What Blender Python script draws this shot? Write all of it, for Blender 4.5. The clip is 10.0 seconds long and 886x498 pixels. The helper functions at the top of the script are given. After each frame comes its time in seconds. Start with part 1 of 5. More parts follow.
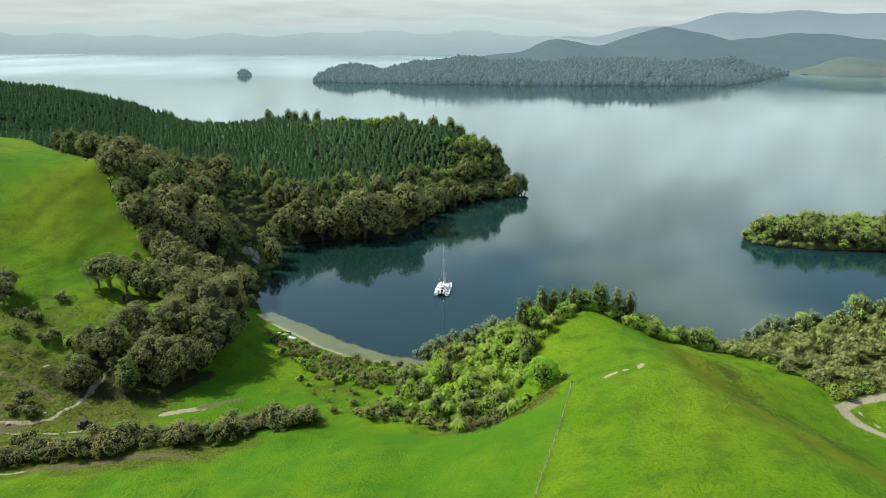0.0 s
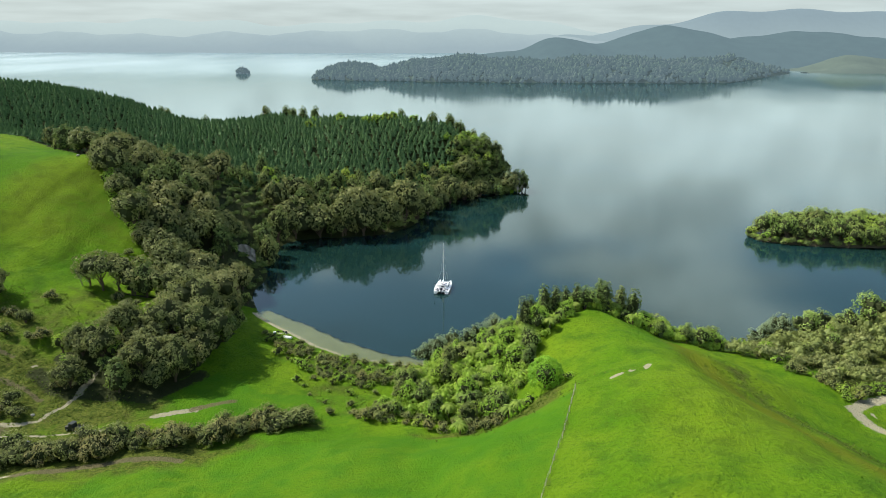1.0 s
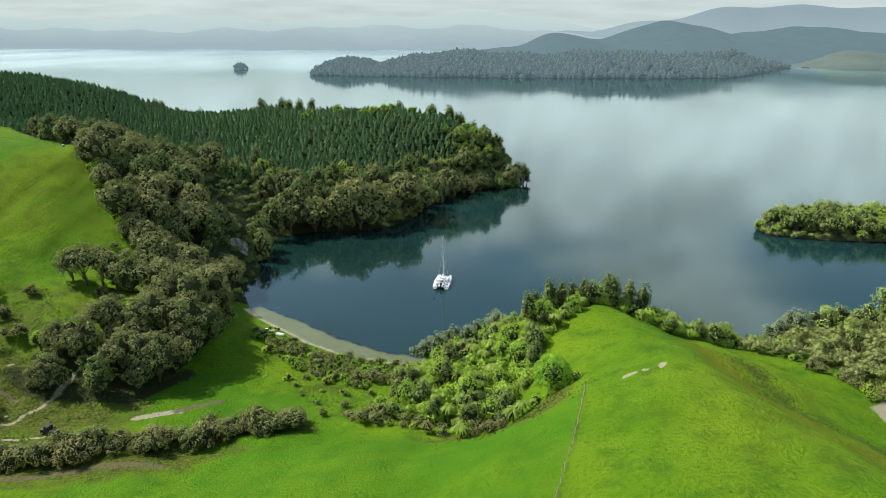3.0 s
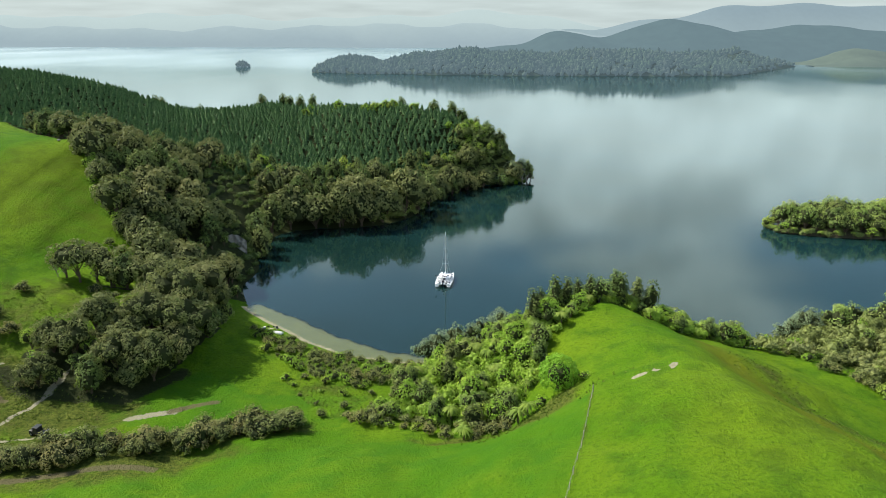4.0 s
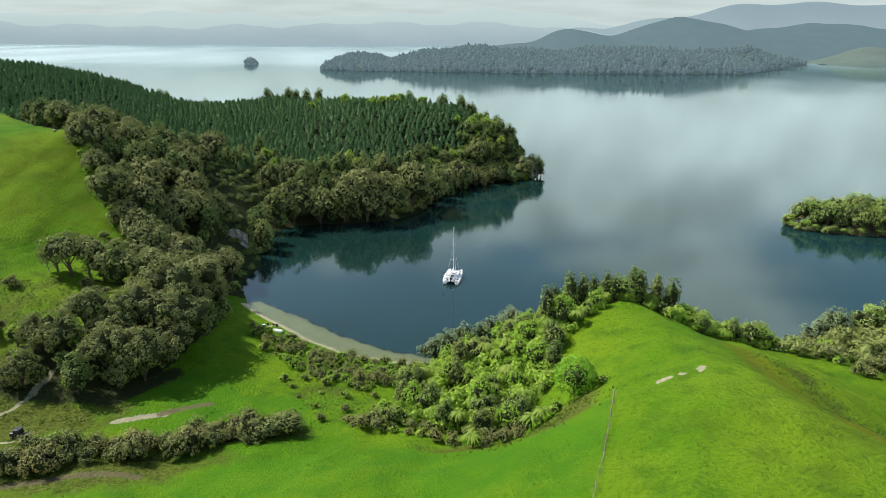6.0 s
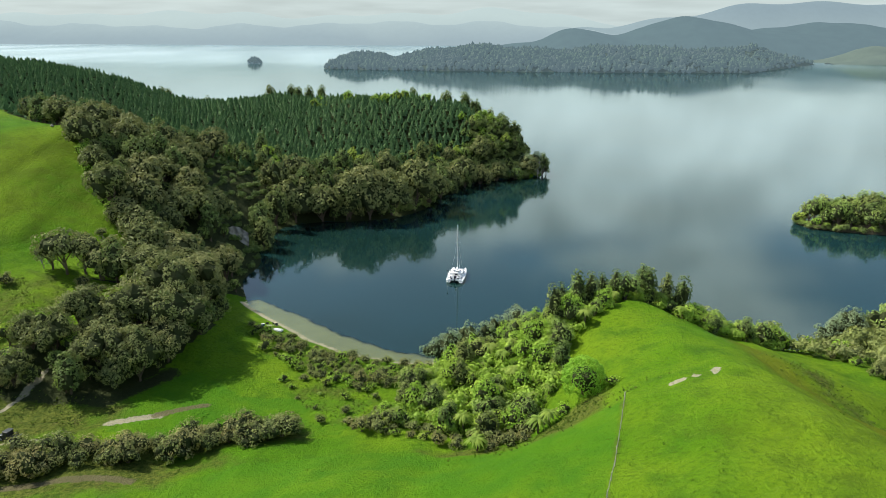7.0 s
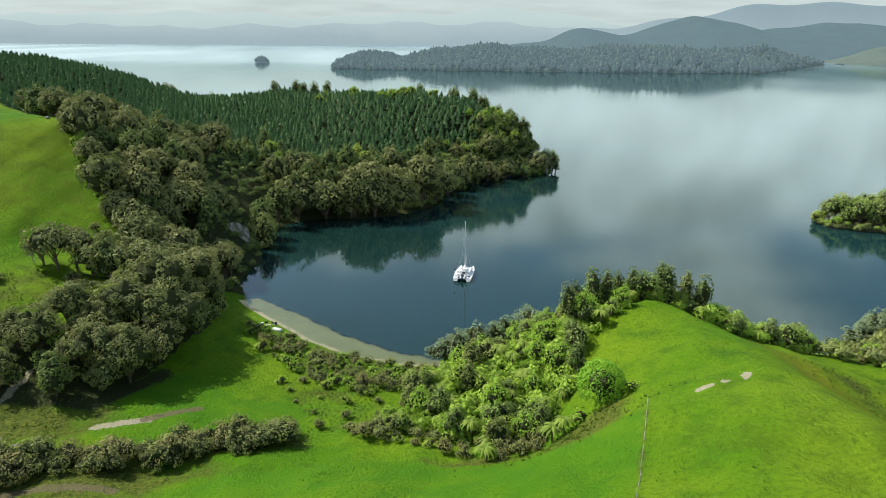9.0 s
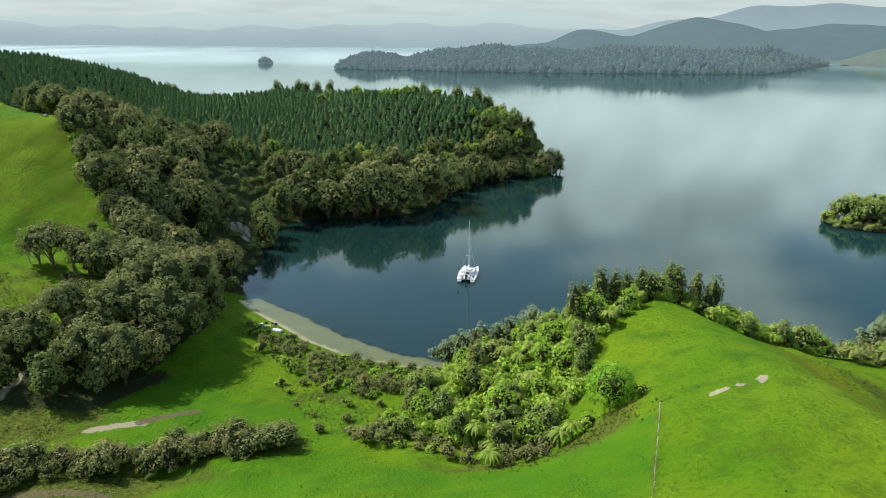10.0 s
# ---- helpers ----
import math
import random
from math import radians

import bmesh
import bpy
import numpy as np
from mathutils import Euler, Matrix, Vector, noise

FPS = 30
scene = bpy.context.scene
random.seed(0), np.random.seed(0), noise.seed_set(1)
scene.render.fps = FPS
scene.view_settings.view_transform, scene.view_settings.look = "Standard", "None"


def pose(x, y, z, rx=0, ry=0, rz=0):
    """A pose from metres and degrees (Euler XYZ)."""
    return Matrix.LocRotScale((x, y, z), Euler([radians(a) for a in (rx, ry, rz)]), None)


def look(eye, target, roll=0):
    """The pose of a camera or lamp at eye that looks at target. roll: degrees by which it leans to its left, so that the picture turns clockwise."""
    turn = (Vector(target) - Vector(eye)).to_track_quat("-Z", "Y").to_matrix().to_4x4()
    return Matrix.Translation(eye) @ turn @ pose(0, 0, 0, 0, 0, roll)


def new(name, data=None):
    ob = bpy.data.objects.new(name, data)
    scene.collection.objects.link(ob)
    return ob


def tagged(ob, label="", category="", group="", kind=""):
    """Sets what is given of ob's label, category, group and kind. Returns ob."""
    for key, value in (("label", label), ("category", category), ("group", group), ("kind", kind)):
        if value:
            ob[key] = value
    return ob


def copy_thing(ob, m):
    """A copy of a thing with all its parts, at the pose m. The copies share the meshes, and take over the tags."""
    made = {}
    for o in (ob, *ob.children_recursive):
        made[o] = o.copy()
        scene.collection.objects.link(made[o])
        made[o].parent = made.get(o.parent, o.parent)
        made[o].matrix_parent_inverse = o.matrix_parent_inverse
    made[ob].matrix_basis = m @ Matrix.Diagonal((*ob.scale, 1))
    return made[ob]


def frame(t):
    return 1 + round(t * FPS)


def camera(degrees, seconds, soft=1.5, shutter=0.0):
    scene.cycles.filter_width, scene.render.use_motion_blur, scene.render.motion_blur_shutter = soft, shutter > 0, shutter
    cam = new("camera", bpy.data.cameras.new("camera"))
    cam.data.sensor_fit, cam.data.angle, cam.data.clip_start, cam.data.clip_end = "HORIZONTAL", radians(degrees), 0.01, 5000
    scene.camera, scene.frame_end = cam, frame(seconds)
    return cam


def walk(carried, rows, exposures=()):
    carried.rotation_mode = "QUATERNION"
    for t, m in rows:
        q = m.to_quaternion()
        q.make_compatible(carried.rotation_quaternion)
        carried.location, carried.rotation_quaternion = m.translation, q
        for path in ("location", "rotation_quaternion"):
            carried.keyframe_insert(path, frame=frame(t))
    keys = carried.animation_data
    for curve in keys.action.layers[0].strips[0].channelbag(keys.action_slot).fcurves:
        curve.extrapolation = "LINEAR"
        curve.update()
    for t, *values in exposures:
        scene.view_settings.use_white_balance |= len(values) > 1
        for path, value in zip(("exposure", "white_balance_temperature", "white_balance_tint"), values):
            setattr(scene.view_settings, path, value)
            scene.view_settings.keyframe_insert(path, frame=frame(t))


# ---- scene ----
cam = camera(62.4, 10.0, soft=0.7)
PATH = [
    (0, (0.285, 0.836, 78.58), (0.264, 2.759, 78.031), 0.1),
    (0.5, (0.254, 2.777, 77.758), (0.234, 4.7, 77.208), 0.1),
    (1, (0.157, 5.099, 76.904), (0.138, 7.021, 76.352), 0.1),
    (1.5, (0.136, 7.059, 76.053), (0.118, 8.981, 75.499), 0.1),
    (2, (0.138, 9.301, 75.116), (0.121, 11.222, 74.56), 0.1),
    (2.5, (0.049, 11.287, 74.297), (0.033, 13.208, 73.739), 0.1),
    (4, (-0.082, 17.504, 71.589), (-0.105, 19.423, 71.026), 0.1),
    (4.5, (-0.115, 19.501, 70.797), (-0.143, 21.42, 70.234), 0.2),
    (5, (-0.088, 21.731, 69.812), (-0.122, 23.65, 69.248), 0.2),
    (5.5, (-0.193, 23.65, 68.995), (-0.232, 25.568, 68.43), 0.2),
    (7, (-0.316, 29.463, 66.486), (-0.371, 31.381, 65.92), 0.2),
    (7.5, (-0.409, 31.106, 65.743), (-0.468, 33.023, 65.177), 0.2),
    (8, (-0.545, 32.998, 64.956), (-0.608, 34.915, 64.39), 0.3),
    (8.5, (-0.582, 34.61, 64.264), (-0.65, 36.527, 63.698), 0.3),
    (9, (-0.634, 36.546, 63.418), (-0.707, 38.464, 62.854), 0.3),
    (9.5, (-0.736, 38.144, 62.73), (-0.813, 40.062, 62.168), 0.3),
    (10, (-0.835, 39.669, 62.036), (-0.917, 41.587, 61.476), 0.3),
]
walk(cam, [(t, look(eye, target, roll)) for t, eye, target, roll in PATH], exposures=[(0, 0.485), (10, 0.485)])


# ---- world and light ----
def node(tree, kind, links=(), **values):
    """A shader node with its settings; links: (input, socket) pairs, where a socket may be a plain value."""
    n = tree.nodes.new(kind)
    for key, value in values.items():
        setattr(n, key, value)
    for name, value in links:
        if isinstance(value, bpy.types.NodeSocket):
            tree.links.new(value, n.inputs[name])
        else:
            n.inputs[name].default_value = value
    return n


SUN_AZIMUTH, SUN_HEIGHT = radians(-66), radians(45)
world = bpy.data.worlds.new("sky")
scene.world = world
world.use_nodes = True
wt = world.node_tree
wt.nodes.clear()
sky = node(wt, "ShaderNodeTexSky", sky_type="NISHITA", sun_disc=False, sun_elevation=SUN_HEIGHT, sun_rotation=SUN_AZIMUTH,
           air_density=1.15, dust_density=1.6, ozone_density=2.2)
ray = node(wt, "ShaderNodeTexCoord").outputs["Generated"]
squash = node(wt, "ShaderNodeMapping", [("Vector", ray), ("Scale", (2.4, 2.4, 7.0)), ("Location", (0.35, 0.1, 0.2))])
puffs = node(wt, "ShaderNodeTexNoise", [("Vector", squash.outputs[0]), ("Scale", 1.0), ("Detail", 5.0), ("Roughness", 0.5)])
height = node(wt, "ShaderNodeSeparateXYZ", [("Vector", ray)]).outputs["Z"]
low = node(wt, "ShaderNodeMapRange", [("Value", height), ("From Min", 0.02), ("From Max", 0.39), ("To Min", 0.78), ("To Max", -0.27)])
strong = node(wt, "ShaderNodeMapRange", [("Value", puffs.outputs[0]), ("From Min", 0.0), ("From Max", 1.0), ("To Min", -0.45), ("To Max", 1.45)], clamp=False)
amount = node(wt, "ShaderNodeMath", [(0, strong.outputs[0]), (1, low.outputs[0])], operation="ADD")
east_of = node(wt, "ShaderNodeSeparateXYZ", [("Vector", ray)]).outputs["X"]
rising = node(wt, "ShaderNodeMapRange", [("Value", east_of), ("From Min", 0.10), ("From Max", 0.32), ("To Max", 0.09)], interpolation_type="SMOOTHSTEP")
amount = node(wt, "ShaderNodeMath", [(0, amount.outputs[0]), (1, rising.outputs[0])], operation="ADD")
cover = node(wt, "ShaderNodeMapRange", [("Value", amount.outputs[0]), ("From Min", 0.45), ("From Max", 0.70), ("To Max", 0.94)], interpolation_type="SMOOTHSTEP")
bank = node(wt, "ShaderNodeMapRange", [("Value", height), ("From Min", 0.03), ("From Max", 0.11)], interpolation_type="SMOOTHSTEP")
vapour = node(wt, "ShaderNodeMixRGB", [("Fac", bank.outputs[0]), ("Color1", (3.70, 4.35, 4.35, 1)), ("Color2", (6.6, 7.45, 7.6, 1))])
streak = node(wt, "ShaderNodeTexNoise", [("Vector", node(wt, "ShaderNodeMapping", [("Vector", ray), ("Scale", (7.0, 7.0, 9.0))]).outputs[0]), ("Scale", 1.6), ("Detail", 5.0)])
depth_of = node(wt, "ShaderNodeMapRange", [("Value", streak.outputs[0]), ("From Min", 0.3), ("From Max", 0.7), ("To Min", 0.72), ("To Max", 1.34)])
wisps = node(wt, "ShaderNodeTexNoise", [("Vector", node(wt, "ShaderNodeMapping", [("Vector", ray), ("Scale", (6.0, 6.0, 55.0))]).outputs[0]), ("Scale", 1.5), ("Detail", 4.0)])
wisps = node(wt, "ShaderNodeMapRange", [("Value", wisps.outputs[0]), ("From Min", 0.3), ("From Max", 0.7), ("To Min", 0.90), ("To Max", 1.12)])
depth_of = node(wt, "ShaderNodeMixRGB", [("Fac", bank.outputs[0]), ("Color1", wisps.outputs[0]), ("Color2", depth_of.outputs[0])])
vapour = node(wt, "ShaderNodeMixRGB", [("Fac", 1.0), ("Color1", vapour.outputs[0]), ("Color2", depth_of.outputs[0])], blend_type="MULTIPLY")
clouds = node(wt, "ShaderNodeMixRGB", [("Fac", cover.outputs[0]), ("Color1", sky.outputs[0]), ("Color2", vapour.outputs[0])])
back = node(wt, "ShaderNodeBackground", [("Color", clouds.outputs[0]), ("Strength", 0.111)])
node(wt, "ShaderNodeOutputWorld", [("Surface", back.outputs[0])])

sun = new("sun", bpy.data.lights.new("sun", "SUN"))
sun.data.energy, sun.data.angle, sun.data.color = 5.0, radians(0.55), (1.0, 0.95, 0.86)
to_sun = Vector((math.sin(SUN_AZIMUTH) * math.cos(SUN_HEIGHT), math.cos(SUN_AZIMUTH) * math.cos(SUN_HEIGHT), math.sin(SUN_HEIGHT)))
sun.matrix_world = Matrix.Translation((0, 0, 300)) @ to_sun.to_track_quat("Z", "Y").to_matrix().to_4x4()


# ---- landform: spot heights (x, y, z) along each crest, foot and shore ----
SPUR_CREST = [(50, 50, 34), (47, 72, 30), (44, 95, 26.2), (42, 108, 24.4), (40, 122, 22.6), (39, 136, 20), (38, 147, 18.6), (33.5, 167.5, 15.6), (30, 178, 9)]
SPUR_WEST = [(29, 121, 21.2), (28, 92, 26.4), (19.5, 117, 18.6), (17.5, 103, 20.5), (13, 85, 21.5), (9.5, 102, 17.5), (14, 130, 10), (17, 157, 13), (5, 130, 5), (8, 150, 6.5), (20, 145, 13)]
SPUR_EAST = [(47.5, 141, 16.3), (49, 126, 17.6), (51.5, 114, 19), (54, 104, 20.5), (59, 118, 14), (50, 159, 10.5), (63, 161, 7.5), (77, 151, 6.5), (75, 128, 7), (92, 128, 6.5), (90, 95, 9), (62, 142, 11), (75, 80, 17)]
NEAR_SLOPE = [(-17, 115, 9.5), (-40, 112, 6.5), (-62, 115, 5), (-95, 118, 5), (-30, 92, 13), (0, 98, 15), (0, 70, 23), (-60, 80, 14), (20, 40, 33), (-60, 30, 26), (0, 0, 34)]
VALLEY = [(-26, 138, 2.4), (-50, 142, 2.9), (-85, 132, 3.5), (-5, 142, 3.2), (-45, 165, 2.6), (-20, 160, 1.8), (-35, 176, 0.9), (-59, 154, 4), (-70, 140, 3.4), (-100, 133, 4.5)]
WEST_HILL = [(-118, 246, 39), (-142, 263, 39), (-181, 310, 38), (-106, 194, 16), (-72, 172, 14), (-90, 211, 18), (-65, 169, 11), (-85, 148, 5.5), (-125, 215, 29), (-110, 160, 12),
             (-150, 190, 28), (-180, 230, 44), (-240, 260, 52), (-95, 235, 25), (-75, 245, 10), (-78, 190, 10), (-130, 150, 12), (-200, 150, 30)]
WEST_SHORE = [(-53.5, 200, 0), (-47, 193, 0), (-35.3, 181.3, 0), (-25.4, 174.2, 0), (-13.5, 170, 0), (-4, 170.5, 0), (-62, 222, 0), (-67, 253, 0), (-64, 280, 0)]
HEAD_SHORE = [(-54, 287, 0), (-40, 289, 0), (-27, 294, 0), (-15, 311, 0), (-6, 344, 0), (9, 369, 0), (24, 377, 0), (36, 382, 0), (34, 400, 0), (10, 440, 0), (-60, 480, 0), (-120, 510, 0), (-200, 560, 0), (-330, 620, 0)]
HEAD_HILL = [(-335, 480, 54), (-290, 480, 49), (-254, 480, 46), (-218, 482, 39), (-193, 484, 31), (-179, 486, 24), (-166, 488, 17), (-148, 480, 21), (-105, 450, 30), (-60, 436, 30), (-25, 425, 31), (0, 407, 29), (16, 390, 21), (28, 387, 12), (-60, 350, 14),
             (-30, 350, 11), (-10, 375, 14), (-100, 340, 18), (-120, 380, 17), (-140, 310, 28), (-180, 380, 15), (-240, 380, 30), (-85, 300, 15), (-260, 330, 44)]
EAST_SHORE = [(8, 180, 0), (24, 190, 0), (44, 192, 0), (62, 184, 0), (74, 179, 0), (84, 188, 0), (104, 198, 0), (140, 204, 0), (200, 205, 0)]
EAST_BUSH = [(95, 175, 5), (115, 170, 8), (150, 165, 11), (110, 140, 7), (150, 120, 10), (200, 100, 20), (120, 60, 20)]
LAKE_BED = [(-46, 199.5, -0.55), (-38, 193.5, -0.55), (-29, 185.5, -0.5), (-16.5, 176.8, -0.45), (-6, 173, -0.4), (-40, 203, -3), (-22, 188, -3), (-6, 181, -2.5), (-30, 210, -5), (0, 200, -6), (-2, 222, -8), (-35, 250, -7), (-30, 275, -5), (10, 330, -8), (45, 360, -6), (60, 230, -7), (110, 230, -7), (60, 440, -8), (-60, 540, -8),
            (150, 400, -8), (-200, 640, -8), (230, 640, -8), (230, 300, -8), (0, 800, -8), (600, 500, -8), (-600, 900, -8), (50, 205, -4), (90, 203, -4)]
SPOTS = np.array(sum((SPUR_CREST, SPUR_WEST, SPUR_EAST, NEAR_SLOPE, VALLEY, WEST_HILL, WEST_SHORE, HEAD_SHORE, HEAD_HILL, EAST_SHORE, EAST_BUSH, LAKE_BED), []))


def fit_surface(spots):
    """Weights of the smooth surface through the spot heights."""
    n = len(spots)
    gap = np.hypot(spots[:, None, 0] - spots[None, :, 0], spots[:, None, 1] - spots[None, :, 1])
    full = np.zeros((n + 1, n + 1))
    full[:n, :n] = np.sqrt(gap**2 + 16.0) - np.eye(n) * 0.6
    full[:n, n] = full[n, :n] = 1
    return np.linalg.solve(full, np.r_[spots[:, 2], 0])


WEIGHTS = fit_surface(SPOTS)


def base_height(x, y):
    x, y = np.asarray(x, float), np.asarray(y, float)
    out = np.full(x.shape, WEIGHTS[-1])
    for (sx, sy, _), w in zip(SPOTS, WEIGHTS[:-1]):
        out += w * np.sqrt((x - sx) ** 2 + (y - sy) ** 2 + 16.0)
    return out


def waves(x, y, size, seed):
    """Smooth pseudo-random undulation, about -1 to 1, of the given wavelength."""
    rng = np.random.RandomState(seed)
    out = 0
    for _ in range(7):
        a, p, k = rng.uniform(0, 2 * np.pi), rng.uniform(0, 2 * np.pi), rng.uniform(0.7, 1.5)
        out = out + np.sin((np.cos(a) * x + np.sin(a) * y) * 2 * np.pi * k / size + p)
    return out / 3.2


def ground_height(x, y):
    """Height of the land, lake bed included."""
    z = base_height(x, y)
    dry = np.clip((z - 0.6) / 4, 0, 1)
    z = z + dry * (0.45 * waves(x, y, 26, 3) + 0.21 * waves(x, y, 9, 4) + 0.05 * waves(x, y, 3.5, 5))
    # sheep-worn terracettes on the steep pasture
    gone = np.clip((np.asarray(x) * 0 + z - 8) / 8, 0, 1)
    z = z + gone * 0.09 * np.sin(z * 2 * np.pi / 1.2 + 2.5 * waves(x, y, 22, 6)) * np.clip(0.5 + waves(x, y, 17, 8), 0, 1)
    hummock = np.exp(-(((np.asarray(x) + 96) / 26) ** 2 + ((np.asarray(y) - 150) / 21) ** 2))
    z = z + hummock * dry * (0.40 * waves(x, y, 5.5, 41) + 0.26 * waves(x, y, 2.8, 42) + 0.22 * np.sin(z * 2 * np.pi / 1.1 + 2 * waves(x, y, 12, 43)))
    far = np.maximum(np.hypot(np.asarray(x) - 0, np.maximum(np.asarray(y) - 300, 0)) - 420, 0)
    north = np.asarray(y) > 120
    return np.where((far > 0) & north & (np.asarray(x) > -330), np.minimum(z, -8), z)


def axis(lo, hi, fine_lo, fine_hi, fine, coarse, reach):
    out = np.concatenate([np.arange(lo, fine_lo, coarse), np.arange(fine_lo, fine_hi, fine), np.arange(fine_hi, hi, coarse)])
    steps = coarse * 1.35 ** np.arange(1, 22)
    up = hi + np.cumsum(steps)
    down = lo - np.cumsum(steps)[::-1]
    out = np.concatenate([down[down > -reach], [], out, up[up < reach]])
    return np.concatenate([[-reach], out, [reach]])


def sheet(name, xs, ys, zs):
    gx, gy = np.meshgrid(xs, ys)
    nx, ny = len(xs), len(ys)
    verts = np.stack([gx.ravel(), gy.ravel(), zs.ravel()], 1)
    i = (np.arange(ny - 1)[:, None] * nx + np.arange(nx - 1)[None]).ravel()
    faces = np.stack([i, i + 1, i + nx + 1, i + nx], 1)
    me = bpy.data.meshes.new(name)
    me.from_pydata(verts.tolist(), [], faces.tolist())
    me.polygons.foreach_set("use_smooth", np.ones(len(faces), bool))
    return me


# ---- materials ----
def material(name, build):
    m = bpy.data.materials.new(name)
    m.use_nodes = True
    t = m.node_tree
    t.nodes.clear()
    out = node(t, "ShaderNodeOutputMaterial")
    t.links.new(build(t), out.inputs["Surface"])
    return m


def noise_of(t, scale, detail=4.0, vector=None, rough=0.55):
    vec = vector or node(t, "ShaderNodeTexCoord").outputs["Object"]
    return node(t, "ShaderNodeTexNoise", [("Vector", vec), ("Scale", scale), ("Detail", detail), ("Roughness", rough)]).outputs[0]


def ramp(t, fac, lo, hi, a, b):
    """a to b as fac goes from lo to hi."""
    return node(t, "ShaderNodeMapRange", [("Value", fac), ("From Min", lo), ("From Max", hi), ("To Min", a), ("To Max", b)]).outputs[0]


def blend(t, fac, a, b, how="MIX"):
    def colour(c):
        return c if isinstance(c, bpy.types.NodeSocket) else (*c, 1)
    return node(t, "ShaderNodeMixRGB", [("Fac", fac), ("Color1", colour(a)), ("Color2", colour(b))], blend_type=how).outputs[0]


def maths(t, how, a, b):
    return node(t, "ShaderNodeMath", [(0, a), (1, b)], operation=how).outputs[0]


def surface(t, colour, rough=0.8, bump=None, strength=0.4, distance=0.1, spec=0.25, metal=0.0):
    n = node(t, "ShaderNodeBsdfPrincipled", [("Base Color", colour if isinstance(colour, bpy.types.NodeSocket) else (*colour, 1)), ("Roughness", rough),
                                            ("Specular IOR Level", spec), ("Metallic", metal)])
    if bump is not None:
        b = node(t, "ShaderNodeBump", [("Height", bump), ("Strength", strength), ("Distance", distance)])
        t.links.new(b.outputs[0], n.inputs["Normal"])
    return n.outputs[0]


def foliage(name, dark, light, warm, through_light=0.25):
    """Leaves: each spray a little different, each plant too, with paler and darker patches over a crown."""
    def build(t):
        info = node(t, "ShaderNodeObjectInfo").outputs["Random"]
        island = node(t, "ShaderNodeNewGeometry").outputs["Random Per Island"]
        c = blend(t, ramp(t, island, 0.0, 1.0, 0.22, 0.85), dark, light)
        c = blend(t, ramp(t, info, 0.45, 1.0, 0.0, 0.6), c, warm)
        patch = noise_of(t, 0.55, 3.0)
        c = blend(t, 1.0, c, node(t, "ShaderNodeCombineColor", [(0, ramp(t, patch, 0.3, 0.7, 0.7, 1.25)), (1, ramp(t, patch, 0.3, 0.7, 0.75, 1.2)), (2, ramp(t, patch, 0.3, 0.7, 0.8, 1.1))]).outputs[0], "MULTIPLY")
        leaf = surface(t, c, 0.6, spec=0.12)
        thin = node(t, "ShaderNodeBsdfTranslucent", [("Color", c)]).outputs[0]
        return node(t, "ShaderNodeMixShader", [(0, through_light), (1, leaf), (2, thin)]).outputs[0]
    return material(name, build)


def plain(name, colour, rough=0.6, scale=3.0, vary=0.15, spec=0.3, metal=0.0):
    def build(t):
        n = noise_of(t, scale, 5.0)
        c = blend(t, n, tuple(v * (1 - vary) for v in colour), tuple(min(1, v * (1 + vary)) for v in colour))
        return surface(t, c, rough, n, 0.15, 0.02, spec, metal)
    return material(name, build)


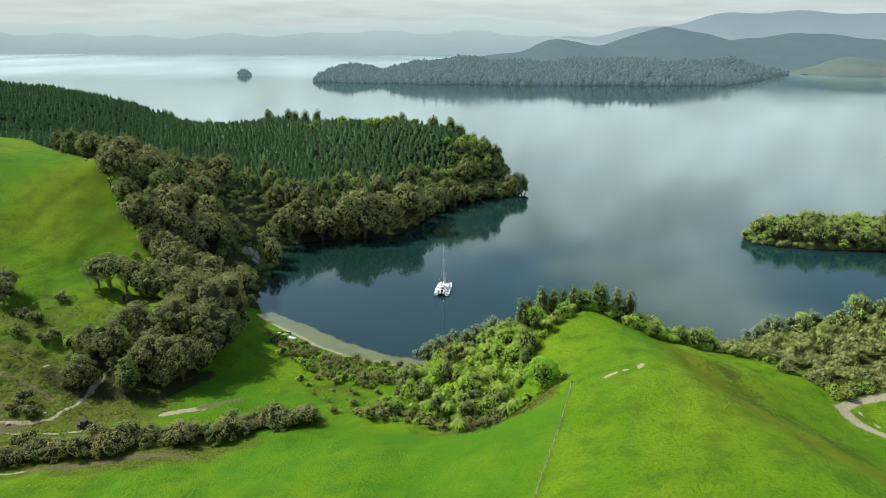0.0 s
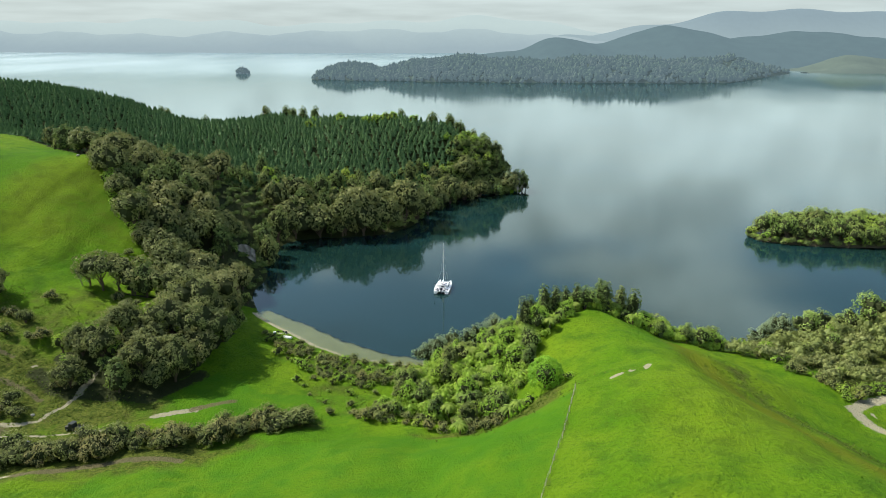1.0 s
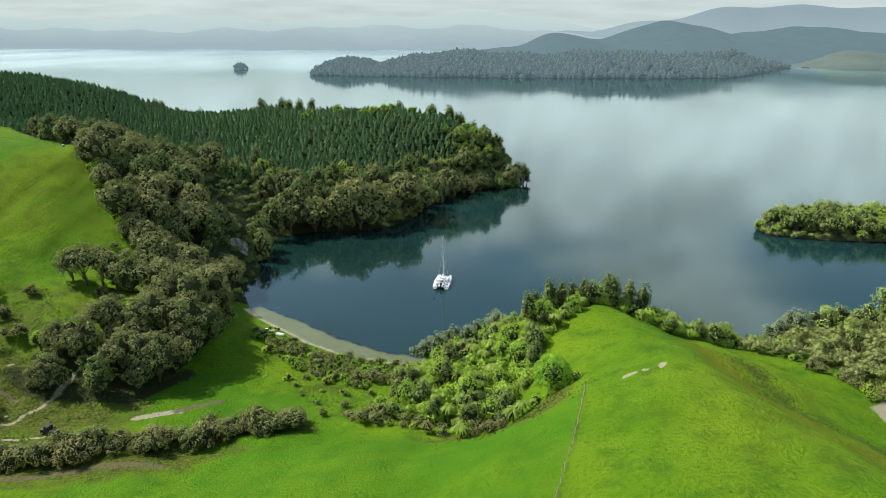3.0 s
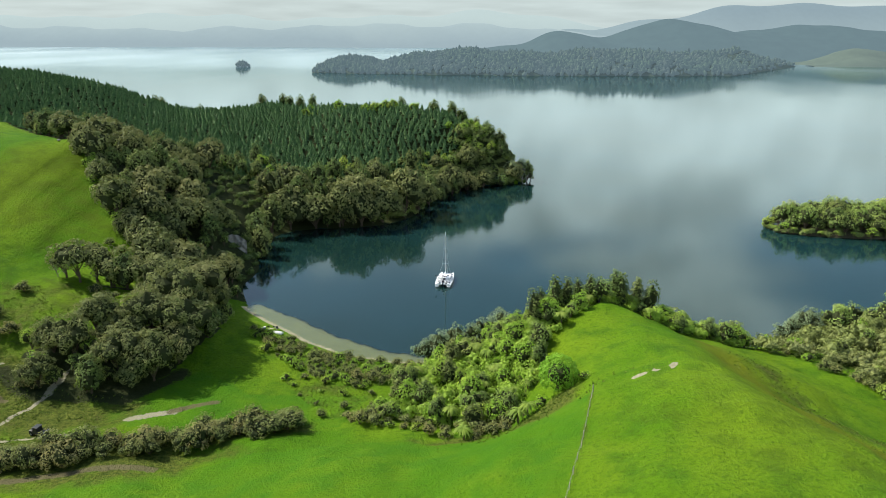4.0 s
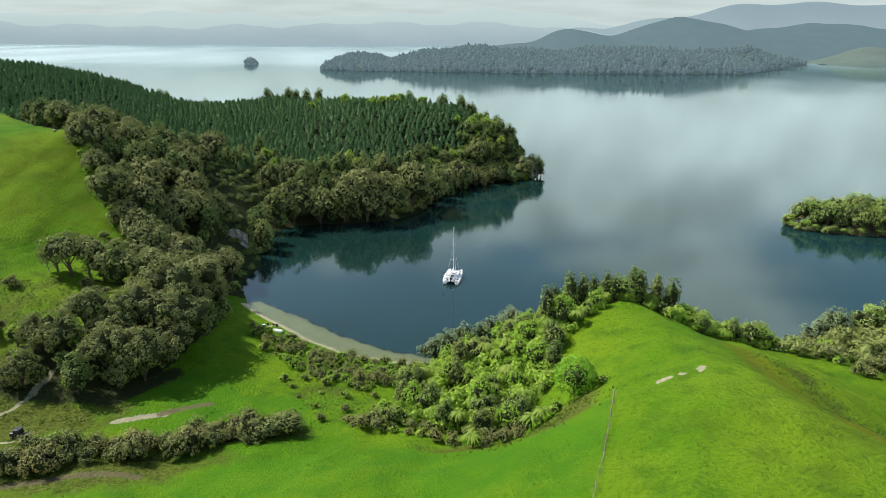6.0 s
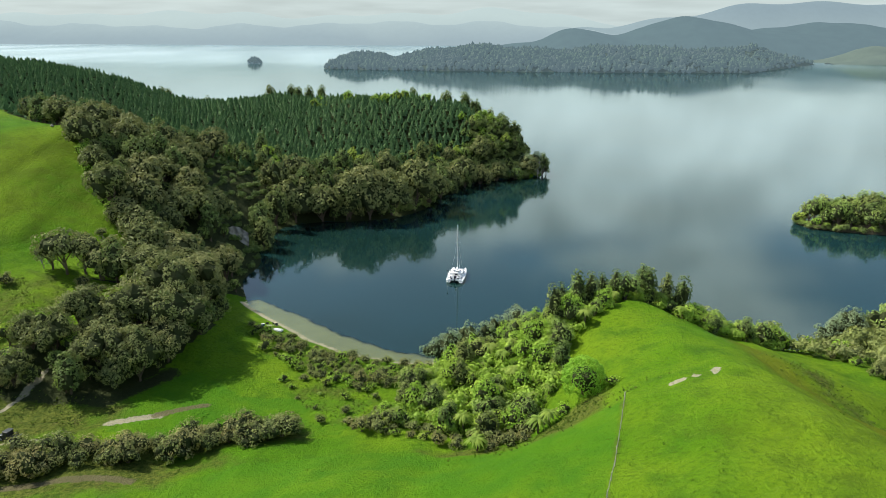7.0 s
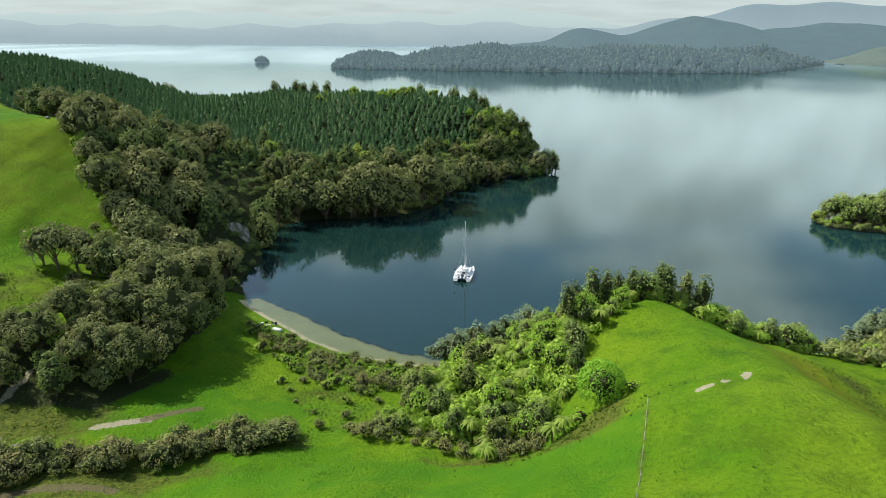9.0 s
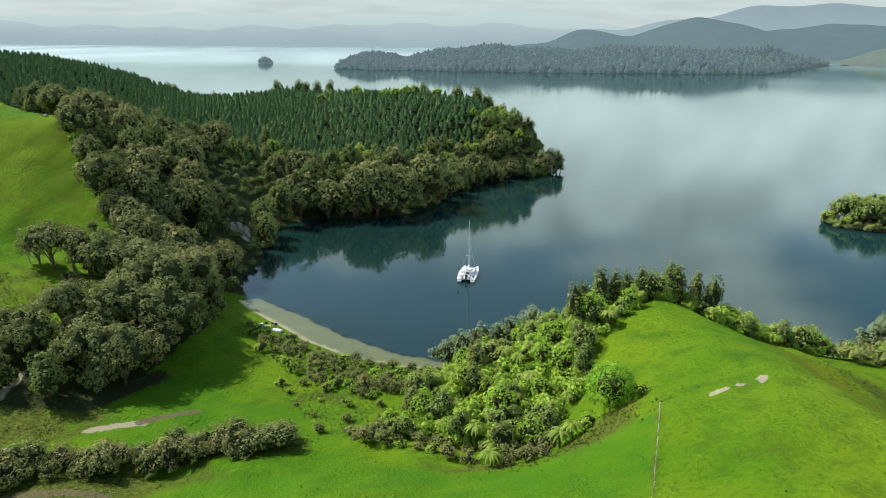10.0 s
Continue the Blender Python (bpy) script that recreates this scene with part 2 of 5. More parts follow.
def build_pasture(t):
    def mask(name):
        return node(t, "ShaderNodeAttribute", attribute_name=name).outputs["Fac"]
    big, mid, fine, grit = noise_of(t, 0.035, 4.0), noise_of(t, 0.22, 5.0), noise_of(t, 1.6, 6.0), noise_of(t, 7.0, 5.0)
    c = blend(t, ramp(t, big, 0.38, 0.62, 0.0, 1.0), (0.066, 0.168, 0.0050), (0.130, 0.220, 0.009))
    c = blend(t, ramp(t, mid, 0.48, 0.70, 0.0, 0.7), c, (0.036, 0.108, 0.007))
    c = blend(t, ramp(t, fine, 0.50, 0.68, 0.0, 0.6), c, (0.052, 0.108, 0.006))
    c = blend(t, ramp(t, fine, 0.28, 0.4, 0.5, 0.0), c, (0.14, 0.235, 0.022))
    c = blend(t, ramp(t, maths(t, "ADD", mask("lush"), maths(t, "MULTIPLY", maths(t, "SUBTRACT", mid, 0.5), 0.9)), 0.3, 0.8, 0.0, 0.75), c, blend(t, fine, (0.034, 0.130, 0.006), (0.070, 0.195, 0.009)))
    c = blend(t, ramp(t, maths(t, "ADD", mask("dry"), maths(t, "MULTIPLY", maths(t, "SUBTRACT", mid, 0.5), 0.7)), 0.3, 0.85, 0.0, 0.8), c, blend(t, fine, (0.095, 0.118, 0.006), (0.150, 0.172, 0.012)))
    # rank, browner grass on steep or ungrazed ground; also a darker near left slope
    rank = ramp(t, maths(t, "ADD", mask("rank"), maths(t, "MULTIPLY", maths(t, "SUBTRACT", mid, 0.5), 1.2)), 0.35, 0.75, 0.0, 1.0)
    rough_grass = blend(t, ramp(t, fine, 0.35, 0.65, 0.0, 1.0), (0.042, 0.068, 0.009), (0.120, 0.142, 0.024))
    rough_grass = blend(t, ramp(t, noise_of(t, 0.5, 5.0), 0.6, 0.8, 0.0, 0.6), rough_grass, (0.115, 0.085, 0.042))
    c = blend(t, rank, c, rough_grass)
    # forest-floor litter, plus the shadow painted in front of the clump
    litter_and_shade = ramp(t, maths(t, "ADD", mask("litter_and_shade"), maths(t, "MULTIPLY", maths(t, "SUBTRACT", fine, 0.5), 0.7)), 0.4, 0.65, 0.0, 1.0)
    c = blend(t, litter_and_shade, c, blend(t, fine, (0.022, 0.034, 0.011), (0.052, 0.060, 0.022)))
    dirt = ramp(t, maths(t, "ADD", mask("dirt"), maths(t, "MULTIPLY", maths(t, "SUBTRACT", fine, 0.5), 0.8)), 0.45, 0.6, 0.0, 1.0)
    c = blend(t, dirt, c, blend(t, grit, (0.21, 0.195, 0.12), (0.42, 0.40, 0.28)))
    mud = ramp(t, maths(t, "ADD", mask("mud"), maths(t, "MULTIPLY", maths(t, "SUBTRACT", fine, 0.5), 0.8)), 0.42, 0.66, 0.0, 0.9)
    c = blend(t, mud, c, blend(t, grit, (0.085, 0.075, 0.04), (0.17, 0.15, 0.08)))
    sand = ramp(t, maths(t, "ADD", mask("sand"), maths(t, "MULTIPLY", maths(t, "SUBTRACT", fine, 0.5), 0.5)), 0.45, 0.6, 0.0, 1.0)
    c = blend(t, sand, c, blend(t, mid, (0.29, 0.275, 0.18), (0.41, 0.385, 0.26)))
    # lake bed: weed and silt past the sandy shelf
    bed = ramp(t, maths(t, "ADD", mask("bed"), maths(t, "MULTIPLY", maths(t, "SUBTRACT", mid, 0.5), 0.5)), 0.44, 0.56, 0.0, 1.0)
    c = blend(t, bed, c, (0.007, 0.031, 0.040))
    rise = maths(t, "ADD", maths(t, "MULTIPLY", fine, 0.7), maths(t, "MULTIPLY", grit, 0.3))
    return surface(t, c, 0.9, rise, 1.0, 0.9, 0.05)


def build_water(t):
    pos = node(t, "ShaderNodeTexCoord").outputs["Object"]
    calm = noise_of(t, 0.004, 3.0, node(t, "ShaderNodeMapping", [("Vector", pos), ("Scale", (1.0, 0.35, 1.0))]).outputs[0])
    ripple = noise_of(t, 0.9, 2.0, node(t, "ShaderNodeMapping", [("Vector", pos), ("Scale", (0.8, 1.0, 1.0))]).outputs[0])
    open_lake = node(t, "ShaderNodeMapRange", [("Value", node(t, "ShaderNodeSeparateXYZ", [("Vector", pos)]).outputs["Y"]), ("From Min", 1350.0), ("From Max", 1950.0)], interpolation_type="SMOOTHSTEP").outputs[0]
    b = node(t, "ShaderNodeBump", [("Height", ripple), ("Strength", ramp(t, calm, 0.4, 0.62, 0.07, 0.14)), ("Distance", 0.10)]).outputs[0]
    rough = maths(t, "ADD", ramp(t, calm, 0.4, 0.62, 0.05, 0.10), maths(t, "MULTIPLY", open_lake, 0.11))
    gloss = node(t, "ShaderNodeBsdfGlossy", [("Color", (0.90, 1.0, 0.99, 1)), ("Roughness", rough), ("Normal", b)]).outputs[0]
    clear = node(t, "ShaderNodeBsdfTransparent", [("Color", (0.72, 0.80, 0.63, 1))]).outputs[0]
    # light scattered back from the deep, greener over the shelf
    murk = node(t, "ShaderNodeBsdfDiffuse", [("Color", blend(t, ramp(t, noise_of(t, 0.012, 3.0), 0.35, 0.65, 0.0, 1.0), (0.0062, 0.0215, 0.0165), (0.0075, 0.0305, 0.0330)))]).outputs[0]
    deep = node(t, "ShaderNodeAttribute", attribute_name="deep").outputs["Fac"]
    deep = maths(t, "ADD", deep, maths(t, "MULTIPLY", maths(t, "SUBTRACT", noise_of(t, 0.3, 6.0), 0.5), 0.8))
    body = node(t, "ShaderNodeMixShader", [(0, ramp(t, deep, 0.40, 0.60, 0.05, 1.0)), (1, clear), (2, murk)]).outputs[0]
    fres = node(t, "ShaderNodeFresnel", [("IOR", 1.33), ("Normal", b)]).outputs[0]
    return node(t, "ShaderNodeMixShader", [(0, fres), (1, body), (2, gloss)]).outputs[0]


PASTURE = material("pasture", build_pasture)
WATER = material("lake_water", build_water)
KANUKA = foliage("kanuka_leaf", (0.088, 0.11, 0.03), (0.29, 0.32, 0.112), (0.28, 0.28, 0.105), 0.15)
BROADLEAF = foliage("broadleaf", (0.08, 0.13, 0.034), (0.225, 0.3, 0.085), (0.24, 0.26, 0.08), 0.2)
BRIGHT = foliage("bright_leaf", (0.15, 0.295, 0.026), (0.4, 0.6, 0.08), (0.42, 0.48, 0.09), 0.32)
MIDLEAF = foliage("headland_leaf", (0.14, 0.23, 0.048), (0.35, 0.47, 0.118), (0.37, 0.4, 0.115), 0.28)
FERN = foliage("fern_frond", (0.18, 0.29, 0.04), (0.33, 0.44, 0.08), (0.33, 0.38, 0.09), 0.45)
BUSH = foliage("round_bush_leaf", (0.105, 0.270, 0.020), (0.270, 0.520, 0.050), (0.30, 0.50, 0.05), 0.28)
WILLOW = foliage("willow_leaf", (0.175, 0.245, 0.125), (0.33, 0.42, 0.235), (0.29, 0.36, 0.18), 0.38)
SCRUB = foliage("scrub_leaf", (0.12, 0.15, 0.04), (0.335, 0.375, 0.125), (0.35, 0.29, 0.12), 0.24)
PINE = foliage("pine_needle", (0.075, 0.155, 0.058), (0.135, 0.235, 0.085), (0.15, 0.24, 0.09), 0.25)
# dark olive for the crown hearts, shade between the leaves put into colour
CROWN_SHADE = plain("dark_twigs", (0.045, 0.055, 0.022), 0.95, 4.0, 0.4, 0.05)
BARK = plain("bark", (0.11, 0.085, 0.06), 0.9, 6.0, 0.4, 0.15)
GEL = plain("white_gelcoat", (0.82, 0.82, 0.80), 0.25, 2.0, 0.03, 0.5)
DECK_GREY = plain("grey_nonskid", (0.55, 0.56, 0.56), 0.7, 8.0, 0.08)
TINTED = plain("tinted_acrylic", (0.02, 0.024, 0.03), 0.12, 2.0, 0.1, 0.6)
ALLOY = plain("alloy", (0.75, 0.76, 0.78), 0.3, 8.0, 0.06, 0.5, 0.6)
CANVAS = plain("dark_canvas", (0.03, 0.035, 0.05), 0.85, 12.0, 0.2)
POST_WOOD = plain("weathered_post", (0.40, 0.37, 0.29), 0.9, 9.0, 0.3)
WIRE = plain("galvanised_wire", (0.22, 0.22, 0.20), 0.5, 9.0, 0.2, 0.5, 0.5)


# ---- land and lake ----
def inside(poly, x, y):
    """Which points lie in the polygon."""
    x, y = np.asarray(x, float), np.asarray(y, float)
    hit = np.zeros(x.shape, bool)
    for (ax, ay), (bx, by) in zip(poly, poly[1:] + poly[:1]):
        over = (ay > y) != (by > y)
        hit ^= over & (x < (bx - ax) * (y - ay) / (by - ay + 1e-9) + ax)
    return hit


def near_line(line, x, y):
    """Distance to a polyline."""
    best = np.full(np.shape(x), 1e9)
    for (ax, ay), (bx, by) in zip(line, line[1:]):
        dx, dy = bx - ax, by - ay
        k = np.clip(((x - ax) * dx + (y - ay) * dy) / (dx * dx + dy * dy), 0, 1)
        best = np.minimum(best, np.hypot(x - ax - k * dx, y - ay - k * dy))
    return best


HILL_FOREST = [(-119, 249), (-104, 229), (-91, 213), (-80, 206), (-68, 200), (-56, 209), (-60, 238), (-64, 258), (-61, 281), (-53, 285), (-39, 287), (-25, 292), (-12, 310), (-4, 343), (10, 368),
               (36, 381), (33, 398), (13, 404), (3, 392), (-4, 372), (-15, 352), (-32, 331), (-50, 320), (-70, 317), (-84, 314), (-104, 320), (-128, 300), (-150, 275)]
PLANTATION = [(-150, 280), (-128, 297), (-104, 316), (-84, 310), (-70, 313), (-50, 316), (-32, 327), (-15, 348), (-4, 368), (3, 388), (14, 403), (16, 424), (-60, 474), (-120, 503), (-190, 548), (-338, 608), (-338, 380), (-190, 318)]
CLUMP = [(-88, 187), (-72, 187), (-68, 193), (-61, 200), (-56, 190), (-54, 172), (-57, 158), (-64, 146), (-82, 146), (-89, 156), (-76, 163), (-66, 167), (-63, 175), (-69, 183)]
SPUR_BUSH = [(-15, 139), (-6, 138), (3, 131), (10, 132), (17, 140), (17, 150), (24.5, 158), (31, 165), (36, 169), (43, 165), (51, 164), (62, 166), (71, 172), (62, 182), (44, 190), (24, 188), (8, 178), (-2, 170), (-8, 160), (-11, 148)]
EAST_SCRUB = [(70, 173), (66, 168), (76, 160), (82, 149), (96, 143), (130, 142), (185, 150), (185, 202), (140, 202), (104, 195), (84, 185), (76, 178)]
BEACH_SCRUB = [(-49, 184), (-43, 170), (-30, 160), (-18, 152), (-10, 160), (-4, 168), (-13, 167.5), (-25, 171), (-36, 178)]
WET_SEEP = [(-24, 140), (-10, 139), (-10, 150), (-18, 152), (-30, 158), (-36, 158)]
CREEK = [(-92, 110), (-84, 116), (-77, 121), (-62, 124), (-52, 128), (-41, 131), (-28, 136)]
FORESTS = [HILL_FOREST, PLANTATION, CLUMP, SPUR_BUSH, EAST_SCRUB]

xs = axis(-340, 240, -125, 115, 0.88, 3.4, 4900)
ys = axis(-20, 640, 58, 212, 0.88, 3.4, 4900)
GX, GY = np.meshgrid(xs, ys)
beach_line = [(-56, 203), (-53.5, 200), (-47, 193), (-35.3, 181.3), (-25.4, 174.2), (-13.5, 170), (-4, 170.5)]
drop_off = [(-54, 207), (-46, 200.5), (-38, 194), (-29.5, 185.5), (-17, 176.4), (-6, 172.6), (-2, 171)]
GZ = ground_height(GX, GY)
shelf = near_line(beach_line, GX, GY)
lakeward = inside(beach_line + drop_off[::-1], GX, GY)
GZ = np.where(lakeward | ((near_line(drop_off, GX, GY) < 3.5) & (GZ < 0)), np.maximum(-0.04 - 0.03 * shelf, -0.3), GZ)
land_mesh = sheet("ground", xs, ys, GZ)
land_mesh.materials.append(PASTURE)


def paint(name, values):
    """A cover mask on the ground, 0 to 1."""
    a = land_mesh.attributes.new(name, "FLOAT", "POINT")
    a.data.foreach_set("value", np.clip(values, 0, 1).ravel().astype(np.float32))


def soft_disc(cx, cy, rx, ry, turn=0.0):
    c, s = math.cos(turn), math.sin(turn)
    u, v = (GX - cx) * c + (GY - cy) * s, -(GX - cx) * s + (GY - cy) * c
    return np.clip(1.5 - np.hypot(u / rx, v / ry), 0, 1)


def soft_line(line, half):
    return np.clip(1.0 - near_line(line, GX, GY) / (2 * half), 0, 1)


litter_and_shade = np.zeros(GX.shape)
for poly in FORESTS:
    litter_and_shade = np.maximum(litter_and_shade, inside(poly, GX, GY) * (0.5 if poly in (SPUR_BUSH, EAST_SCRUB) else 1.0))
# band of litter colour painting the clump's shadow on the grass before it
litter_and_shade = np.maximum(litter_and_shade, soft_line([(-90, 150), (-82, 145), (-64, 145), (-56, 155)], 1.9))
paint("litter_and_shade", litter_and_shade)
paint("sand", np.where((GZ < -0.02) | lakeward, np.clip(2.2 - shelf / 10, 0, 1), np.clip(0.95 - shelf / 2.2, 0, 1)))
paint("bed", np.where(shelf < 16, 0.0, np.where(GZ < -0.25, 1.0, 0.0)))
paint("dirt", np.maximum.reduce([
    soft_line([(-60, 138.2), (-56, 139.6), (-52.5, 141)], 0.95), soft_line([(-97, 127.5), (-86, 128.3), (-78, 129.4), (-66, 132.5)], 0.38),
    soft_line([(-98, 130), (-90.5, 132), (-84, 133)], 0.7), soft_line([(-84, 133.4), (-81.9, 135), (-79.5, 139.8), (-78.3, 146.2)], 0.5), soft_line([(-78.6, 145.2), (-77.9, 149.6)], 0.95), soft_line([(-78, 150), (-75.6, 153.4)], 0.35), soft_disc(-91.5, 152, 0.9, 0.5, 0.3), soft_line([(80, 136.5), (80.5, 131), (83, 124), (88, 115)], 1.35), soft_line([(80, 136.5), (84.5, 139.8), (92, 141.5), (106, 142)], 1.4),
    soft_line([(-84, 110), (-72, 115)], 0.35), soft_line([(83.5, 136), (84.5, 130), (88, 124)], 0.3),
    soft_disc(29.2, 120.9, 1.1, 0.95, 0.1), soft_disc(28.2, 120.3, 0.5, 0.4, 0.3), soft_disc(31.7, 121.4, 0.75, 0.8, 0.4), soft_disc(34.9, 123.0, 0.7, 1.3, -0.35), soft_disc(34.4, 121.6, 0.35, 0.45, 0.2)]))
paint("mud", np.maximum.reduce([soft_line([(-74, 114), (-64, 117.5), (-54, 120), (-48, 120)], 1.0), soft_line([(-53, 141.2), (-49, 143.6), (-46, 145.5)], 1.0), soft_disc(-92, 129, 7, 3, 0.2), soft_line([(-104, 149), (-96, 147), (-90, 145), (-85, 142)], 0.7), soft_line([(-108, 141), (-99, 139), (-91, 138)], 0.8), soft_line([(-112, 157), (-103, 156), (-97, 154)], 0.5)]))
rank = np.maximum.reduce([inside(WET_SEEP, GX, GY) * 0.42, inside(BEACH_SCRUB, GX, GY) * 0.4, soft_line(CREEK, 3.2), soft_line([(57, 140), (57.5, 126), (58, 113), (60.5, 100)], 4.0) * 0.62, soft_line([(21.7, 119), (16.9, 101.6), (11.8, 85), (5.6, 66)], 0.5) * 0.7,
                          # discs at (-76, 137), (-80, 121) and (-60, 121) darken the near left slope
                          soft_disc(-98, 142, 28, 17, 0.3), soft_disc(-98, 172, 26, 14, 0.2) * 0.55, soft_disc(-76, 137, 20, 8, 0.2) * 0.85, soft_disc(-105, 165, 24, 10, 0.2) * 0.65, soft_disc(-80, 121, 24, 9, 0.25) * 0.9, soft_disc(-60, 121, 26, 9, 0.2) * 0.8, soft_disc(16, 124.5, 7, 4.5, 0.7) * 0.95, soft_disc(2, 126, 9, 2.6, -0.15) * 0.7, np.clip((GX - 78) / 6, 0, 1) * (GY > 142) * 0.8])
paint("rank", rank)
paint("lush", np.maximum.reduce([inside([(21.7, 119), (16.9, 101.6), (11.8, 85), (5.6, 66), (-60, 60), (-60, 116), (-10, 128)], GX, GY) * 0.62, inside([(-52, 158), (-40, 150), (-16, 150), (-20, 136), (-50, 132), (-66, 138)], GX, GY) * 0.6]))
paint("dry", np.maximum.reduce([soft_line([(50, 152), (49.5, 132), (49.5, 112), (53, 95), (60, 78)], 4.5), soft_disc(-112, 225, 36, 30, 0.6) * 0.5, soft_disc(40, 100, 18, 26, 0.2) * 0.38]))
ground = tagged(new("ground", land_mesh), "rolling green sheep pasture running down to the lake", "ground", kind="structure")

wx = np.concatenate([[-4900, -2000, -800, -300, -120], np.arange(-66, 10, 1.25), [40, 120, 300, 800, 2000, 4900]])
wy = np.concatenate([[140], np.arange(160, 216, 1.25), [260, 400, 1000, 2000, 3000, 4000, 4900]])
lake = new("water", sheet("water", wx, wy, np.zeros((len(wy), len(wx)))))
WX, WY = np.meshgrid(wx, wy)
off = near_line(drop_off, WX, WY) / 4
deep = np.where(inside(beach_line + drop_off[::-1], WX, WY) | (near_line(beach_line, WX, WY) < 1.3), 0.5 - off, 0.5 + off)
lake.data.attributes.new("deep", "FLOAT", "POINT").data.foreach_set("value", np.clip(deep, 0, 1).ravel().astype(np.float32))
lake.data.materials.append(WATER)
tagged(lake, "calm blue lake mirroring the sky and wooded shores", "lake", kind="structure")


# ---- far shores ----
def build_distance(tint, haze_tint, share, cloud=None, base=0.0, top=1.0):
    """Far hills with haze painted in as emission; tops shift to a low-cloud tint."""
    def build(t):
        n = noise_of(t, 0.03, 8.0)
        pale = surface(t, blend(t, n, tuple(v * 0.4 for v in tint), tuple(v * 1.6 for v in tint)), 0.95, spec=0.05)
        tone = (*haze_tint, 1)
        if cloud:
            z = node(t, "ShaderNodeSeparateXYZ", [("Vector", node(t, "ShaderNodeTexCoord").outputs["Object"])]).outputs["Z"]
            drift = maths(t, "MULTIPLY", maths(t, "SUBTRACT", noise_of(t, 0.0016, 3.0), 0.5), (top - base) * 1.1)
            tone = blend(t, ramp(t, maths(t, "ADD", z, drift), base, top, 0.0, 1.0), haze_tint, cloud)
        # no light source: this glow is the painted haze
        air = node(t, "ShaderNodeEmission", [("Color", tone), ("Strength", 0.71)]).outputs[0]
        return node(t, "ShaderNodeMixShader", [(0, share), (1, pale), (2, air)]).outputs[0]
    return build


def far_range(name, label, mat, x0, x1, y, depth, crest, step=40.0):
    """A range of hills with depth: crest(x) gives its height along the range."""
    gx = np.arange(x0, x1 + 1, step)
    gv = np.linspace(-1, 1, 15)
    zs = np.array([[max(-6, crest(a) * (1 - abs(v) ** 1.5) + 9 * math.sin(a * 0.013 + 5 * v) * (1 - abs(v)) - 5 * abs(v) ** 8) for a in gx] for v in gv])
    me = sheet(name, gx, y + gv * depth, zs)
    me.materials.append(mat)
    return tagged(new(name, me), label, "hills", kind="structure")


def bump_at(x, c, w, h):
    return h * math.exp(-((x - c) / w) ** 2)


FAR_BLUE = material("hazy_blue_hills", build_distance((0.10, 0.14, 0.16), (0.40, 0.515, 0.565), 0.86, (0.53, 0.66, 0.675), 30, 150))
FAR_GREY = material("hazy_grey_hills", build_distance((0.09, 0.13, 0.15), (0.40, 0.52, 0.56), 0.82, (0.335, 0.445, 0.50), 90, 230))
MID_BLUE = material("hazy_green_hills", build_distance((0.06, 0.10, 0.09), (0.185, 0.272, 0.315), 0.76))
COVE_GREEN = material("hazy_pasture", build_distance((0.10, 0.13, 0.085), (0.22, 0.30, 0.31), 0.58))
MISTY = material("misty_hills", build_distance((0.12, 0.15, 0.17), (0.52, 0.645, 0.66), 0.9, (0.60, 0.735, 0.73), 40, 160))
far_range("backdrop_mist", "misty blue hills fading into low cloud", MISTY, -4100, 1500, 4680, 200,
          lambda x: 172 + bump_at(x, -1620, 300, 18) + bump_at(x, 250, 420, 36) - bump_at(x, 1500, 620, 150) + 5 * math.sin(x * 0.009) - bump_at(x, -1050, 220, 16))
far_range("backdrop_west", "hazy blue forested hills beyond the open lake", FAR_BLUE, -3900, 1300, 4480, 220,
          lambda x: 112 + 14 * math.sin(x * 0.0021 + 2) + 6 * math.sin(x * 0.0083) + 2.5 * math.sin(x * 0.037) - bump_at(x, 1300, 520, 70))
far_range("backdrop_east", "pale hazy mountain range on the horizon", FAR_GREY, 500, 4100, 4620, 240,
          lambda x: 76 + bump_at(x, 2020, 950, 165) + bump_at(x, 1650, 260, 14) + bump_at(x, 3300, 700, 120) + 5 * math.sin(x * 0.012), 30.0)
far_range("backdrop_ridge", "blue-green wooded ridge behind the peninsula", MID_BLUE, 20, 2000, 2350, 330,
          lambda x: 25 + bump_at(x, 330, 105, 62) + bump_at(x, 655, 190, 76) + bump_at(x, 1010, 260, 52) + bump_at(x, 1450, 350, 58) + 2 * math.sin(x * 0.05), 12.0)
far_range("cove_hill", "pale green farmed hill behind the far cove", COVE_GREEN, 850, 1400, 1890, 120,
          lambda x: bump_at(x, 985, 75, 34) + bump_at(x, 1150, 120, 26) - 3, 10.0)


def peninsula_height(x, y):
    """Low wooded peninsula across the lake, rising behind its shore."""
    shore = 1372 + 0.00026 * (x - 330) ** 2 + 6 * np.sin(x * 0.045)
    inland = np.minimum.reduce([y - shore, 1800 - y, (x + 272) * 2.4, 0.83 * (548 + (y - 1437) * 0.72 - x)])
    top = 17 + 15 * np.clip((x + 150) / 100, 0, 1) + 4 * np.sin(x * 0.021 + 1) + 3 * np.sin(x * 0.052)
    return np.where(inland > 0, top * np.clip(inland / 90, 0, 1) ** 0.7, -3.0)


# peninsula ground, its distance haze painted in by emission
SHORE_SCRUB = material("hazed_undergrowth", build_distance((0.045, 0.065, 0.045), (0.165, 0.24, 0.275), 0.40))
px, py = np.arange(-300, 930, 8.0), np.arange(1340, 1820, 8.0)
PXG, PYG = np.meshgrid(px, py)
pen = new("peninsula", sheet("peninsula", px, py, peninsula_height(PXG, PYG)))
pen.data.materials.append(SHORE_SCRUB)
